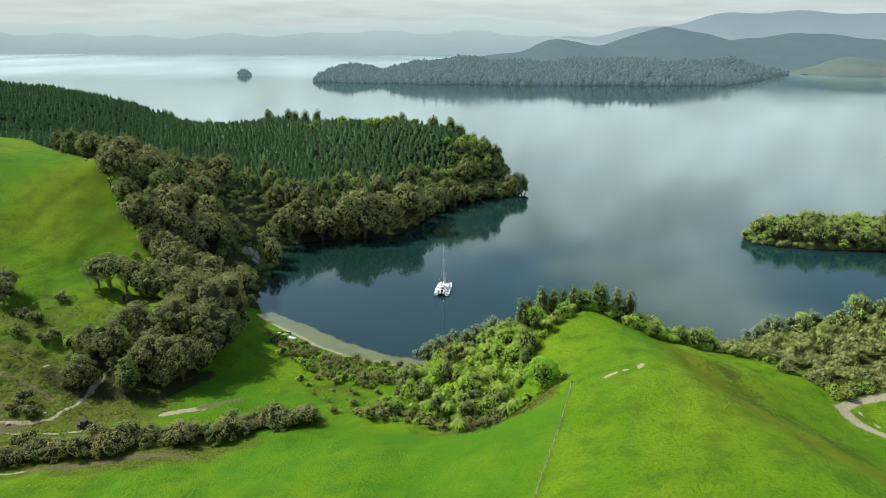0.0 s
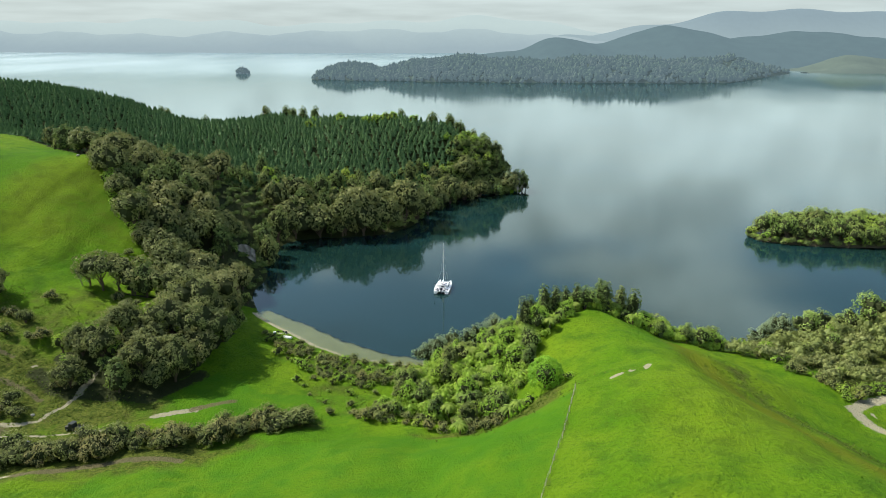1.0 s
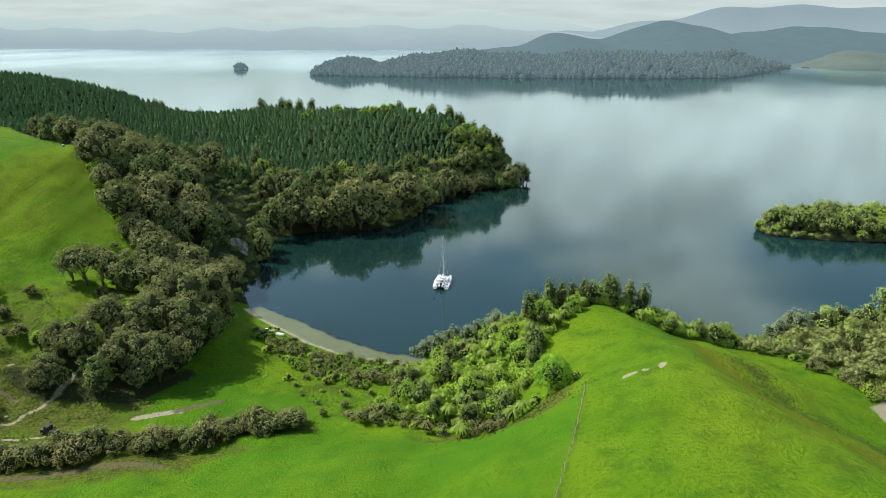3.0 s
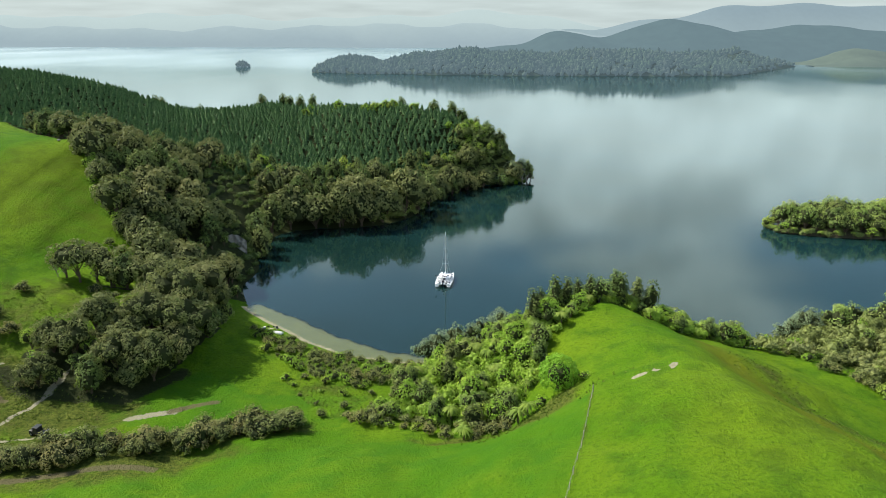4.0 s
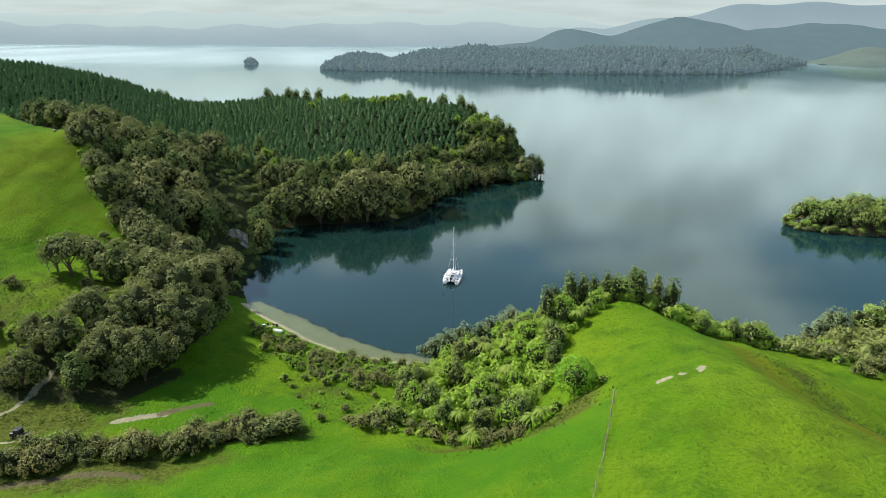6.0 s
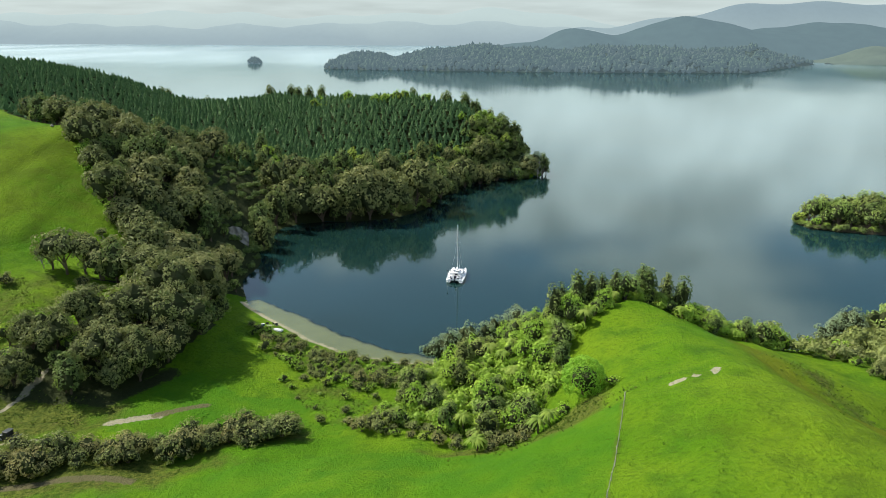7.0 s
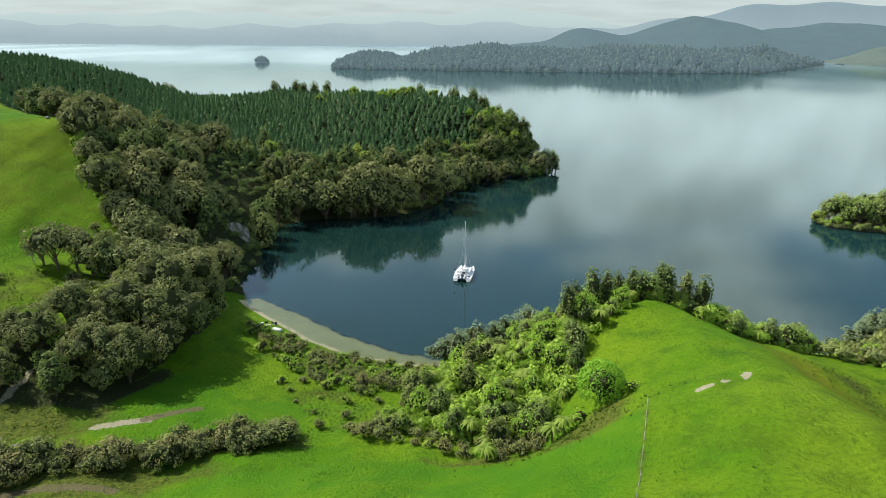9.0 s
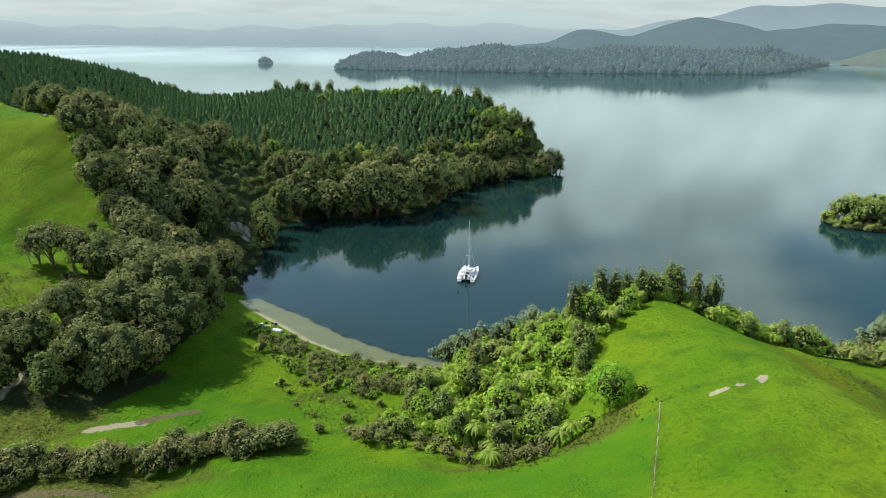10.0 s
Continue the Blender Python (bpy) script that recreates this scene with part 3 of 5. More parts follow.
tagged(pen, "low peninsula under dense native forest across the lake", "peninsula", kind="structure")
islet_x, islet_y = np.meshgrid(np.arange(-516, -431, 4.0), np.arange(1680, 1741, 4.0))
islet = new("islet", sheet("islet", islet_x[0], islet_y[:, 0], 5 - 6 * np.hypot((islet_x + 474) / 20, (islet_y - 1711) / 14)))
islet.data.materials.append(MID_BLUE)
tagged(islet, "tiny round wooded islet far out on the lake", "islet", kind="structure")


def build_hazed_leaf(t):
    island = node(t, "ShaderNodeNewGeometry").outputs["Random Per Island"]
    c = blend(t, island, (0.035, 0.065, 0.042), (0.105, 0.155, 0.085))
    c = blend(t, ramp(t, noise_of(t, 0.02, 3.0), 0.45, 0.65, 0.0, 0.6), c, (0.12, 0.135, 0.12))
    # blue-grey emission mixed into the leaves paints haze over the forest
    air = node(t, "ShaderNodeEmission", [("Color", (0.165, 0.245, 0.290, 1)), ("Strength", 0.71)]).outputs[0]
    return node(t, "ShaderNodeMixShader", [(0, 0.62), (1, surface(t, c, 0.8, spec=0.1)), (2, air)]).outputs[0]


HAZED_LEAF = material("hazed_forest", build_hazed_leaf)


# ---- plants ----
def mesh_of(name, verts, faces, mat, smooth=False):
    me = bpy.data.meshes.new(name)
    me.from_pydata(np.asarray(verts).tolist(), [], [tuple(f) for f in np.asarray(faces).tolist()])
    if smooth:
        me.polygons.foreach_set("use_smooth", np.ones(len(me.polygons), bool))
    me.materials.append(mat)
    return me


def part(name, data, mat, parent, label=""):
    """One mesh object under a thing or a part; data: a bmesh or a mesh."""
    if isinstance(data, bmesh.types.BMesh):
        me = bpy.data.meshes.new(name)
        data.to_mesh(me)
        data.free()
        me.materials.append(mat)
        data = me
    ob = new(name, data)
    ob.parent = parent
    return tagged(ob, label)


def ball(sub=1):
    bm = bmesh.new()
    bmesh.ops.create_icosphere(bm, subdivisions=sub, radius=1)
    v = np.array([p.co[:] for p in bm.verts])
    f = np.array([[p.index for p in q.verts] for q in bm.faces])
    bm.free()
    return v, f


BALL_V, BALL_F = ball(1)
BALL2_V, BALL2_F = ball(2)


def leaf_cards(rng, centres, normals, size, spread=0.9):
    """Small bent leaf sprays, four corners each, at the given centres."""
    n = len(centres)
    nrm = normals + rng.normal(0, spread * 0.5, (n, 3))
    nrm /= np.linalg.norm(nrm, axis=1, keepdims=True) + 1e-9
    a = np.cross(nrm, rng.normal(size=(n, 3)))
    a /= np.linalg.norm(a, axis=1, keepdims=True) + 1e-9
    b = np.cross(nrm, a)
    s = size * rng.uniform(0.6, 1.4, (n, 1))
    v = np.stack([centres - a * s, centres - b * s * 0.6 + nrm * s * 0.25, centres + a * s, centres + b * s * 0.6 + nrm * s * 0.25], 1).reshape(-1, 3)
    i = np.arange(n)[:, None] * 4
    return v, np.concatenate([i + [0, 1, 2], i + [0, 2, 3]], 0)


def crown(name, rng, lobes, bumps, leaf, per_area, mat):
    """A crown: leaf sprays over small billows, round dark hearts that paint in the inner shade; lobes: (centre, radii),
    bumps: (centre, radius, outward).
    """
    vs, fs, n0 = [], [], 0
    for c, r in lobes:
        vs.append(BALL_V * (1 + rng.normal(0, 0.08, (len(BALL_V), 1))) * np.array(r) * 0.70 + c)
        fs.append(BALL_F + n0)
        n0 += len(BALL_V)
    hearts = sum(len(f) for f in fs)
    centres, sizes = np.array([b[0] for b in bumps]), np.array([b[1] for b in bumps])
    for k, (c, r, out) in enumerate(bumps):
        count = max(6, int(per_area * 4 * np.pi * r * r))
        d = rng.normal(size=(count, 3))
        d /= np.linalg.norm(d, axis=1, keepdims=True)
        d = d[d @ out > -0.35]
        p = c + d * r * (0.72 + 0.42 * rng.uniform(size=(len(d), 1)) ** 1.4) * (1, 1, 0.85)
        gap = np.linalg.norm(p[:, None] - centres[None], axis=2) / sizes[None]
        gap[:, k] = 9
        keep = gap.min(1) > 0.74
        p, d = p[keep], d[keep]
        if len(p):
            v, f = leaf_cards(rng, p, d * 0.8 + out * 0.6 + (0, 0, 0.2), leaf, 0.55)
            vs.append(v)
            fs.append(f + n0)
            n0 += len(v)
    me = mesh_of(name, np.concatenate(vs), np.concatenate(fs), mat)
    # second slot: hearts coloured dark to stand for shade inside the crown
    me.materials.append(CROWN_SHADE)
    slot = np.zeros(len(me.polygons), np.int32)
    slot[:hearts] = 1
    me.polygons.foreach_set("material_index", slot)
    return me


def billows(rng, lobes, size, many, loose=0.3):
    """Small billows all over the outside of the lobes."""
    out = []
    for k, (c, r) in enumerate(lobes):
        c, r = np.array(c), np.array(r)
        n = max(5, int(many * (r[0] * r[2]) / size ** 2))
        for j in range(n):
            z = 1 - 1.5 * (j + 0.5) / n
            a = j * 2.39996 + rng.uniform(-0.5, 0.5)
            d = np.array([math.sqrt(max(0, 1 - z * z)) * math.cos(a), math.sqrt(max(0, 1 - z * z)) * math.sin(a), z])
            p = c + d * r * rng.uniform(1 - loose, 0.98)
            if all((((p - np.array(c2)) / np.array(r2)) ** 2).sum() > 0.62 for i, (c2, r2) in enumerate(lobes) if i != k):
                out.append((p, size * rng.uniform(0.65, 1.3), d))
    return out


def limb(bm, path, r0, r1, sides=6):
    """A tapered, bent branch along a path."""
    rings = []
    for i, p in enumerate(path):
        p = Vector(p)
        d = (Vector(path[min(i + 1, len(path) - 1)]) - Vector(path[max(i - 1, 0)])).normalized()
        q = d.to_track_quat("Z", "Y")
        r = r0 + (r1 - r0) * i / (len(path) - 1)
        rings.append([bm.verts.new(p + q @ Vector((r * math.cos(6.2832 * k / sides), r * math.sin(6.2832 * k / sides), 0))) for k in range(sides)])
    for a, b in zip(rings, rings[1:]):
        for k in range(sides):
            bm.faces.new((a[k], a[(k + 1) % sides], b[(k + 1) % sides], b[k]))
    bm.faces.new(rings[-1])


def broad_tree(name, seed, height, radius, mat, label, category="tree", leaf=0.24, lobes=6, trunk_share=0.10, density=4.2, billow=0.23, many=1.5, peak=0.0):
    """A many-limbed tree: trunk with limbs, and a crown of several billowing domes; peak draws the top up."""
    rng = np.random.RandomState(seed)
    top = new(name)
    foot, crown_h = height * trunk_share, height * (1 - trunk_share)
    domes = [((0, 0, foot + crown_h * 0.52), (radius * 0.56, radius * 0.56, crown_h * 0.48))]
    for k in range(lobes):
        ang, far = k * 6.2832 / lobes + rng.uniform(-0.45, 0.45), radius * rng.uniform(0.42, 0.62) * (1 - 0.35 * peak)
        r, tall = radius * rng.uniform(0.36, 0.54), crown_h * rng.uniform(0.24, 0.36)
        up = foot + crown_h * (rng.uniform(0.30, 0.66) - 0.12 * peak)
        domes.append(((far * math.cos(ang), far * math.sin(ang), min(up, height - tall)), (r, r * rng.uniform(0.85, 1.15), tall)))
    bm = bmesh.new()
    limb(bm, [(0, 0, -0.4), (0.05 * radius, 0, foot * 0.6), (0, 0.05 * radius, height * 0.6)], height * 0.03 + 0.05, height * 0.012, 7)
    for c, r in domes[1:]:
        limb(bm, [(0, 0, foot * rng.uniform(0.4, 0.9)), (c[0] * 0.55, c[1] * 0.55, c[2] * 0.72), c], height * 0.014 + 0.02, 0.03, 5)
    part("trunk", bm, BARK, top)
    part("crown", crown("crown", rng, domes, billows(rng, domes, radius * billow, many), leaf, density, mat), mat, top)
    return tagged(top, label, category)


def tree_fern(name, seed, height, spread, label):
    """A slender trunk with a star of arching fronds."""
    rng = np.random.RandomState(seed)
    top = new(name)
    bm = bmesh.new()
    limb(bm, [(0, 0, -0.3), (0.08, 0.05, height * 0.5), (0, 0, height)], 0.16, 0.11, 6)
    part("trunk", bm, BARK, top)
    vs, fs = [], []
    for k in range(17):
        ang, rise, n0 = k * 2.39996, rng.uniform(0.15, 0.75), len(vs)
        d, side = np.array([math.cos(ang), math.sin(ang)]), np.array([-math.sin(ang), math.cos(ang)])
        for i in range(7):
            u = i / 6
            r, z, w = spread * u, height + spread * (rise * u - (0.55 + rise * 0.7) * u * u), spread * 0.11 * math.sin(math.pi * min(1, 0.12 + u * 0.88)) + 0.02
            c = d * r
            vs += [(*(c + side * w), z - w * 0.35), (*c, z), (*(c - side * w), z - w * 0.35)]
        for i in range(6):
            a = n0 + 3 * i
            fs += [(a, a + 1, a + 4, a + 3), (a + 1, a + 2, a + 5, a + 4)]
    part("fronds", mesh_of("fronds", vs, fs, FERN), FERN, top)
    return tagged(top, label, "tree fern")


def conifer_arrays(seed, height, radius):
    """A young pine: ragged whorls of drooping branches, tier on tier."""
    rng = np.random.RandomState(seed)
    vs, fs = [], []
    for tier in range(4):
        u, n0, points = tier / 4, len(vs), 5
        r, z = radius * (1 - u) ** 0.8, height * (0.10 + 0.80 * u)
        vs.append((0, 0, z + height * (0.34 - 0.12 * u)))
        for k in range(2 * points):
            a = (k + tier * 0.8) * math.pi / points
            q = r * (rng.uniform(0.85, 1.2) if k % 2 else rng.uniform(0.35, 0.55))
            vs.append((q * math.cos(a), q * math.sin(a), z + rng.uniform(-0.05, 0.05) * height + (0.0 if k % 2 else 0.05 * height)))
        fs += [(n0, n0 + 1 + k, n0 + 1 + (k + 1) % (2 * points)) for k in range(2 * points)]
    return np.array(vs), np.array(fs)


def scatter(rng, poly, spacing, tries=6000, limit=400, keep=lambda x, y, z: z > 0.3):
    """Uneven points in a polygon, no two nearer than the spacing allows."""
    p = np.array(poly)
    lo, hi = p.min(0), p.max(0)
    cand = rng.uniform(lo, hi, (tries, 2))
    cand = cand[inside(poly, cand[:, 0], cand[:, 1])]
    z = ground_height(cand[:, 0], cand[:, 1])
    out = []
    for (x, y), h in zip(cand, z):
        if not keep(x, y, h):
            continue
        gap = spacing * rng.uniform(0.8, 1.3)
        if all((x - a) ** 2 + (y - b) ** 2 > gap * gap for a, b, _ in out):
            out.append((x, y, h))
            if len(out) >= limit:
                break
    return out


def plant(protos, rng, spots, lo=0.8, hi=1.2, group="", tilt=4, sink=0.15):
    made = []
    for x, y, z in spots:
        p = protos[rng.randint(len(protos))]
        s = rng.uniform(lo, hi)
        m = pose(x, y, z - sink, rng.uniform(-tilt, tilt), rng.uniform(-tilt, tilt), rng.uniform(0, 360))
        p.scale = (s, s, s * rng.uniform(0.88, 1.15))
        made.append(tagged(copy_thing(p, m), group=group))
        p.scale = (1, 1, 1)
    return made


def merged(name, mat, kinds, spots, rng, lo, hi, label, category):
    """Countless plants in one mesh."""
    vs, fs, n0 = [], [], 0
    for x, y, z in spots:
        v, f = kinds[rng.randint(len(kinds))]
        a, s = rng.uniform(0, 6.28), rng.uniform(lo, hi)
        c, sn = math.cos(a), math.sin(a)
        w = np.stack([(v[:, 0] * c - v[:, 1] * sn) * s + x, (v[:, 0] * sn + v[:, 1] * c) * s + y, v[:, 2] * s * rng.uniform(0.85, 1.2) + z], 1)
        vs.append(w)
        fs.append(f + n0)
        n0 += len(w)
    return tagged(new(name, mesh_of(name, np.concatenate(vs), np.concatenate(fs), mat)), label, category, kind="stuff")


def discard(ob):  # removes a pattern once its copies stand
    for o in (*ob.children_recursive, ob):
        bpy.data.objects.remove(o)


def arrays_of(thing):
    """Corners and triangles of a plant's crown, for joining."""
    me = next(o for o in thing.children if o.name.startswith(("crown", "fronds"))).data
    me.calc_loop_triangles()
    return np.array([v.co[:] for v in me.vertices]), np.array([t.vertices[:] for t in me.loop_triangles])


rng = np.random.RandomState(11)
umbrella = [broad_tree("umbrella_tree", 15 + k, 6.6, 4.0, KANUKA, "olive kanuka with a flat crown over bare stems", lobes=6, trunk_share=0.36) for k in range(2)]
kanuka = [broad_tree("kanuka_tree", 20 + k, 9.6 + 0.7 * k, 5.0, KANUKA, "grey-green kanuka tree with a broad billowing crown", leaf=0.31, lobes=7, billow=0.20) for k in range(3)]
near_kanuka = [broad_tree("kanuka_tree", 24 + k, 9.8 + 0.6 * k, 4.8, KANUKA, "olive kanuka tree with a fine-leaved billowing crown", leaf=0.20, lobes=7, density=7.5, billow=0.20) for k in range(3)]
dark_tree = [broad_tree("broadleaf_tree", 30 + k, 9.5 + k, 3.7, BROADLEAF, "dark green native broadleaf tree with a dense crown", leaf=0.29, peak=0.6) for k in range(3)]
bright_tree = [broad_tree("coastal_tree", 40 + k, 5.6, 2.7, BRIGHT, "bright green bushy broadleaf tree", leaf=0.2, lobes=5, density=6.5, billow=0.27) for k in range(2)]
headland_tree = [broad_tree("headland_tree", 45 + k, 6.0, 2.8, MIDLEAF, "mid green leafy shore tree with a dense crown", leaf=0.2, lobes=5, density=5.5, billow=0.27) for k in range(3)]
slim = [broad_tree("slender_tree", 55 + k, 8.5, 1.9, BROADLEAF, "slender dark green tree on the spur's end", leaf=0.2, lobes=5, density=7.0, billow=0.30, peak=1.0) for k in range(2)]
willow = [broad_tree("willow_tree", 50 + k, 7.0, 3.4, WILLOW, "pale grey-green feathery willow by the water", leaf=0.2, lobes=6, trunk_share=0.12, density=6.0, billow=0.24) for k in range(2)]
shrub = [broad_tree("shrub", 60 + k, 2.3, 1.6, SCRUB, "low olive-brown scrub bush", "shrub", leaf=0.14, lobes=4, trunk_share=0.02, density=10, billow=0.33) for k in range(3)]
green_shrub = [broad_tree("green_shrub", 70 + k, 2.2, 1.6, BRIGHT, "low bright green leafy bush", "shrub", leaf=0.15, lobes=4, trunk_share=0.02, density=10, billow=0.33) for k in range(2)]
fern = [tree_fern("tree_fern", 80 + k, 2.4 + k, 1.9, "light green tree fern with arching fronds") for k in range(2)]

def on(*spots):
    """Spots with the ground's height added."""
    return [(x, y, float(ground_height(np.array(float(x)), np.array(float(y))))) for x, y in spots]


gully = [(-68, 234), (-56, 206), (-58, 256), (-66, 284), (-76, 308), (-95, 312), (-98, 288), (-86, 262), (-75, 246)]
grand = scatter(rng, HILL_FOREST, 8.6, 9000, 230, keep=lambda x, y, z: z > 0.2 and x < -30 and not inside(gully, np.array(x), np.array(y)))
plant(kanuka * 3 + dark_tree * 2, rng, grand, 0.8, 1.2, "trees of the hillside forest")
fill = scatter(rng, HILL_FOREST, 5.2, 9000, 260, keep=lambda x, y, z: z > 0.2 and x < -30 and not inside(gully, np.array(x), np.array(y)) and min((x - a) ** 2 + (y - b) ** 2 for a, b, _ in grand) > 19)
plant(kanuka + dark_tree + headland_tree, rng, fill, 0.5, 0.85, "young trees of the hillside forest")
plant(dark_tree + headland_tree * 2 + kanuka[:1], rng, scatter(rng, HILL_FOREST, 6.4, 9000, 300, keep=lambda x, y, z: z > 0.2 and x >= -30), 0.75, 1.15, "trees of the headland forest")
plant(headland_tree + bright_tree, rng, scatter(rng, HILL_FOREST, 4.4, 9000, 160, keep=lambda x, y, z: z > 0.1 and x >= -14), 0.6, 1.15, "trees of the headland forest")
plant(willow, rng, on((34, 382), (30, 380), (36, 386)), 1.0, 1.3, "shore trees of the headland")
plant(willow + dark_tree, rng, on((24, 376), (18, 374), (11, 370), (4, 362), (0, 352), (-5, 340), (34, 388), (38, 384)), 0.75, 1.1, "shore trees of the headland")
plant(dark_tree, rng, on((-99, 450), (-94, 448), (-88, 446), (-80, 444), (-112, 455), (-160, 486), (-190, 500), (-196, 506), (-28, 428), (-10, 418), (0, 411), (6, 405), (12, 401), (18, 397), (24, 392)), 0.8, 1.1, "tall trees on the headland crest")
margin = [(-104, 318), (-104, 334), (-70, 338), (-40, 343), (-16, 366), (-4, 383), (-2, 370), (-15, 350), (-32, 329), (-50, 318), (-84, 312)]
plant(dark_tree + headland_tree * 2 + kanuka[:1], rng, scatter(rng, margin, 5.5, 4000, 60), 0.6, 1.0, "trees along the lower edge of the pines")
glades = [(-75, 415), (-62, 415), (-48, 414), (-40, 415), (-33, 415), (-22, 410), (2, 393), (7, 392), (14, 391), (2, 381), (11, 382), (-6, 368), (-10, 362), (-56, 347), (-78, 325), (-50, 340), (16, 385)]
plant(bright_tree + green_shrub * 2, rng, on(*[(x + rng.normal(0, 3), y + rng.normal(0, 2.2)) for x, y in glades for _ in range(4)]), 0.75, 1.2, "bright scrub among the headland pines")
plant(slim, rng, on(*[(4 + 24 * u + rng.normal(0, 1.2), 405 - 17 * u + rng.normal(0, 1.5)) for u in np.linspace(0, 1, 16)]), 0.55, 0.9, "dark slender trees on the headland crest")
edge_line = [(-119 + 28 * u + rng.normal(0, 0.8), 248 - 36 * u + rng.normal(0, 0.8)) for u in np.linspace(0.0, 1.0, 26)]
plant(green_shrub * 2 + bright_tree, rng, on(*edge_line), 0.6, 1.0, "bright shrubs along the forest edge")
plant(kanuka * 2 + dark_tree[:1], rng, on((-61, 285), (-52, 288), (-43, 290), (-35, 292), (-27, 297), (-19, 306), (-14, 317), (-10, 330)), 1.35, 1.7, "great shore trees leaning over the bay")
plant(kanuka + headland_tree, rng, on((-6, 345), (0, 355), (7, 362), (15, 369), (24, 374), (31, 380)), 1.0, 1.3, "great shore trees leaning over the bay")
plant(near_kanuka * 2 + dark_tree[:2], rng, scatter(rng, CLUMP, 7.2, keep=lambda x, y, z: z > 0.3 and not (x < -62 and y > 162 and y < 184)), 0.7, 1.15, "trees above the bay")
plant(kanuka[:1] + headland_tree + bright_tree[:1], rng, scatter(rng, CLUMP, 4.4, 6000, 45), 0.5, 0.85, "young trees above the bay")
plant(near_kanuka, rng, on((-63, 174), (-61, 184), (-65, 164), (-58, 165)), 1.2, 1.4, "trees above the bay")
plant(kanuka, rng, on((-81, 229), (-87, 222), (-76, 235), (-72, 203), (-79, 201), (-67, 196)), 1.1, 1.3, "trees above the bay")
plant(bright_tree * 3 + headland_tree + fern * 4, rng, scatter(rng, SPUR_BUSH, 3.1, keep=lambda x, y, z: z > 0.3 and math.hypot(x - 18.3, y - 131.5) > 6), 0.6, 1.0, "bush on the grassy spur")
plant(dark_tree + headland_tree[:1], rng, scatter(rng, SPUR_BUSH, 7.5, keep=lambda x, y, z: z > 2 and math.hypot(x - 18.3, y - 131.5) > 7), 0.4, 0.6, "bush on the grassy spur")
plant(slim * 2 + bright_tree[:1], rng, on((33, 173), (37, 171), (25, 165), (38, 177), (44, 171), (20, 159), (30, 168), (17, 158.5), (28, 170), (35, 175), (41, 172), (20, 163), (44, 172), (31, 176), (23, 168), (42, 175), (36, 171), (39, 174), (18.5, 161), (22, 163.5)), 0.85, 1.2, "bush on the grassy spur")
front = [(-20, 138), (-6, 132), (3, 126.5), (13, 127.5), (15, 131), (10, 132), (3, 131), (-6, 138), (-15, 141)]
plant(shrub * 2 + green_shrub + fern[:1], rng, scatter(rng, front, 2.3, 3000, 34), 0.45, 1.15, "scrub below the bush")
plant(willow, rng, on((-5.5, 168.6), (-2.5, 170), (1, 171.5), (4.5, 173.5), (8, 176), (12, 179)), 0.9, 1.15, "willows at the water's edge")
plant(willow, rng, on((80, 180), (83, 184), (86, 187), (89, 188), (86, 182)), 0.7, 1.0, "willows at the water's edge")
plant(green_shrub + shrub, rng, on(*[(x + rng.normal(0, 0.9), y + rng.normal(0, 0.9)) for x, y in ((74, 166), (75, 161), (76, 157), (77, 153.5), (78.5, 149), (80, 145), (82, 142.5), (84, 141.8), (87, 143), (90, 143.5)) for _ in range(2)]), 0.6, 1.1, "bushes along the foot of the scrub")
plant(bright_tree + headland_tree[:1] + fern, rng, scatter(rng, EAST_SCRUB, 9.0, 3000, 60), 0.5, 0.8, "trees in the eastern scrub")
scrub_kinds = []
for k in range(3):
    thin = broad_tree("thin_scrub", 64 + k, 2.3, 1.6, SCRUB, "low scrub", "shrub", leaf=0.24, lobes=3, trunk_share=0.02, density=4.5, billow=0.38)
    scrub_kinds.append(arrays_of(thin))
    discard(thin)
fine_scrub = []
for k in range(3):
    leafy = broad_tree("leafy_scrub", 67 + k, 2.3, 1.7, SCRUB, "low scrub", "shrub", leaf=0.17, lobes=4, trunk_share=0.02, density=6.5, billow=0.33)
    fine_scrub.append(arrays_of(leafy))
    discard(leafy)
east = scatter(rng, EAST_SCRUB, 3.2, 12000, 340)
merged("eastern_scrub", KANUKA, fine_scrub, east[::2], rng, 0.8, 1.5, "dense olive-brown scrub on the slope", "scrub")
merged("eastern_thicket", BROADLEAF, fine_scrub, east[1::2], rng, 1.0, 1.9, "dark green leafy thicket on the slope", "scrub")
merged("undergrowth", BRIGHT, scrub_kinds, scatter(rng, SPUR_BUSH, 2.8, 9000, 220), rng, 0.7, 1.4, "leafy green undergrowth between the trees", "undergrowth")
plant(dark_tree, rng, on((-67, 262), (-66, 276), (-64, 252)), 1.0, 1.25, "dark trees at the head of the bay")
merged("gully_scrub", BROADLEAF, scrub_kinds, scatter(rng, gully, 3.2, 3000, 80), rng, 0.7, 1.2, "dark scrub in the shaded gully", "scrub")
merged("headland_undergrowth", BROADLEAF, scrub_kinds, scatter(rng, HILL_FOREST, 2.5, 16000, 560, keep=lambda x, y, z: z > 0.1 and x > -24), rng, 1.0, 2.0, "dense leafy undergrowth on the headland bank", "undergrowth")
plant(shrub + green_shrub, rng, scatter(rng, BEACH_SCRUB, 2.1, 9000, 220, keep=lambda x, y, z: z > 0.3 and math.hypot(x + 44.3, y - 185.3) > 3.6), 0.35, 1.05, "scrub behind the beach")
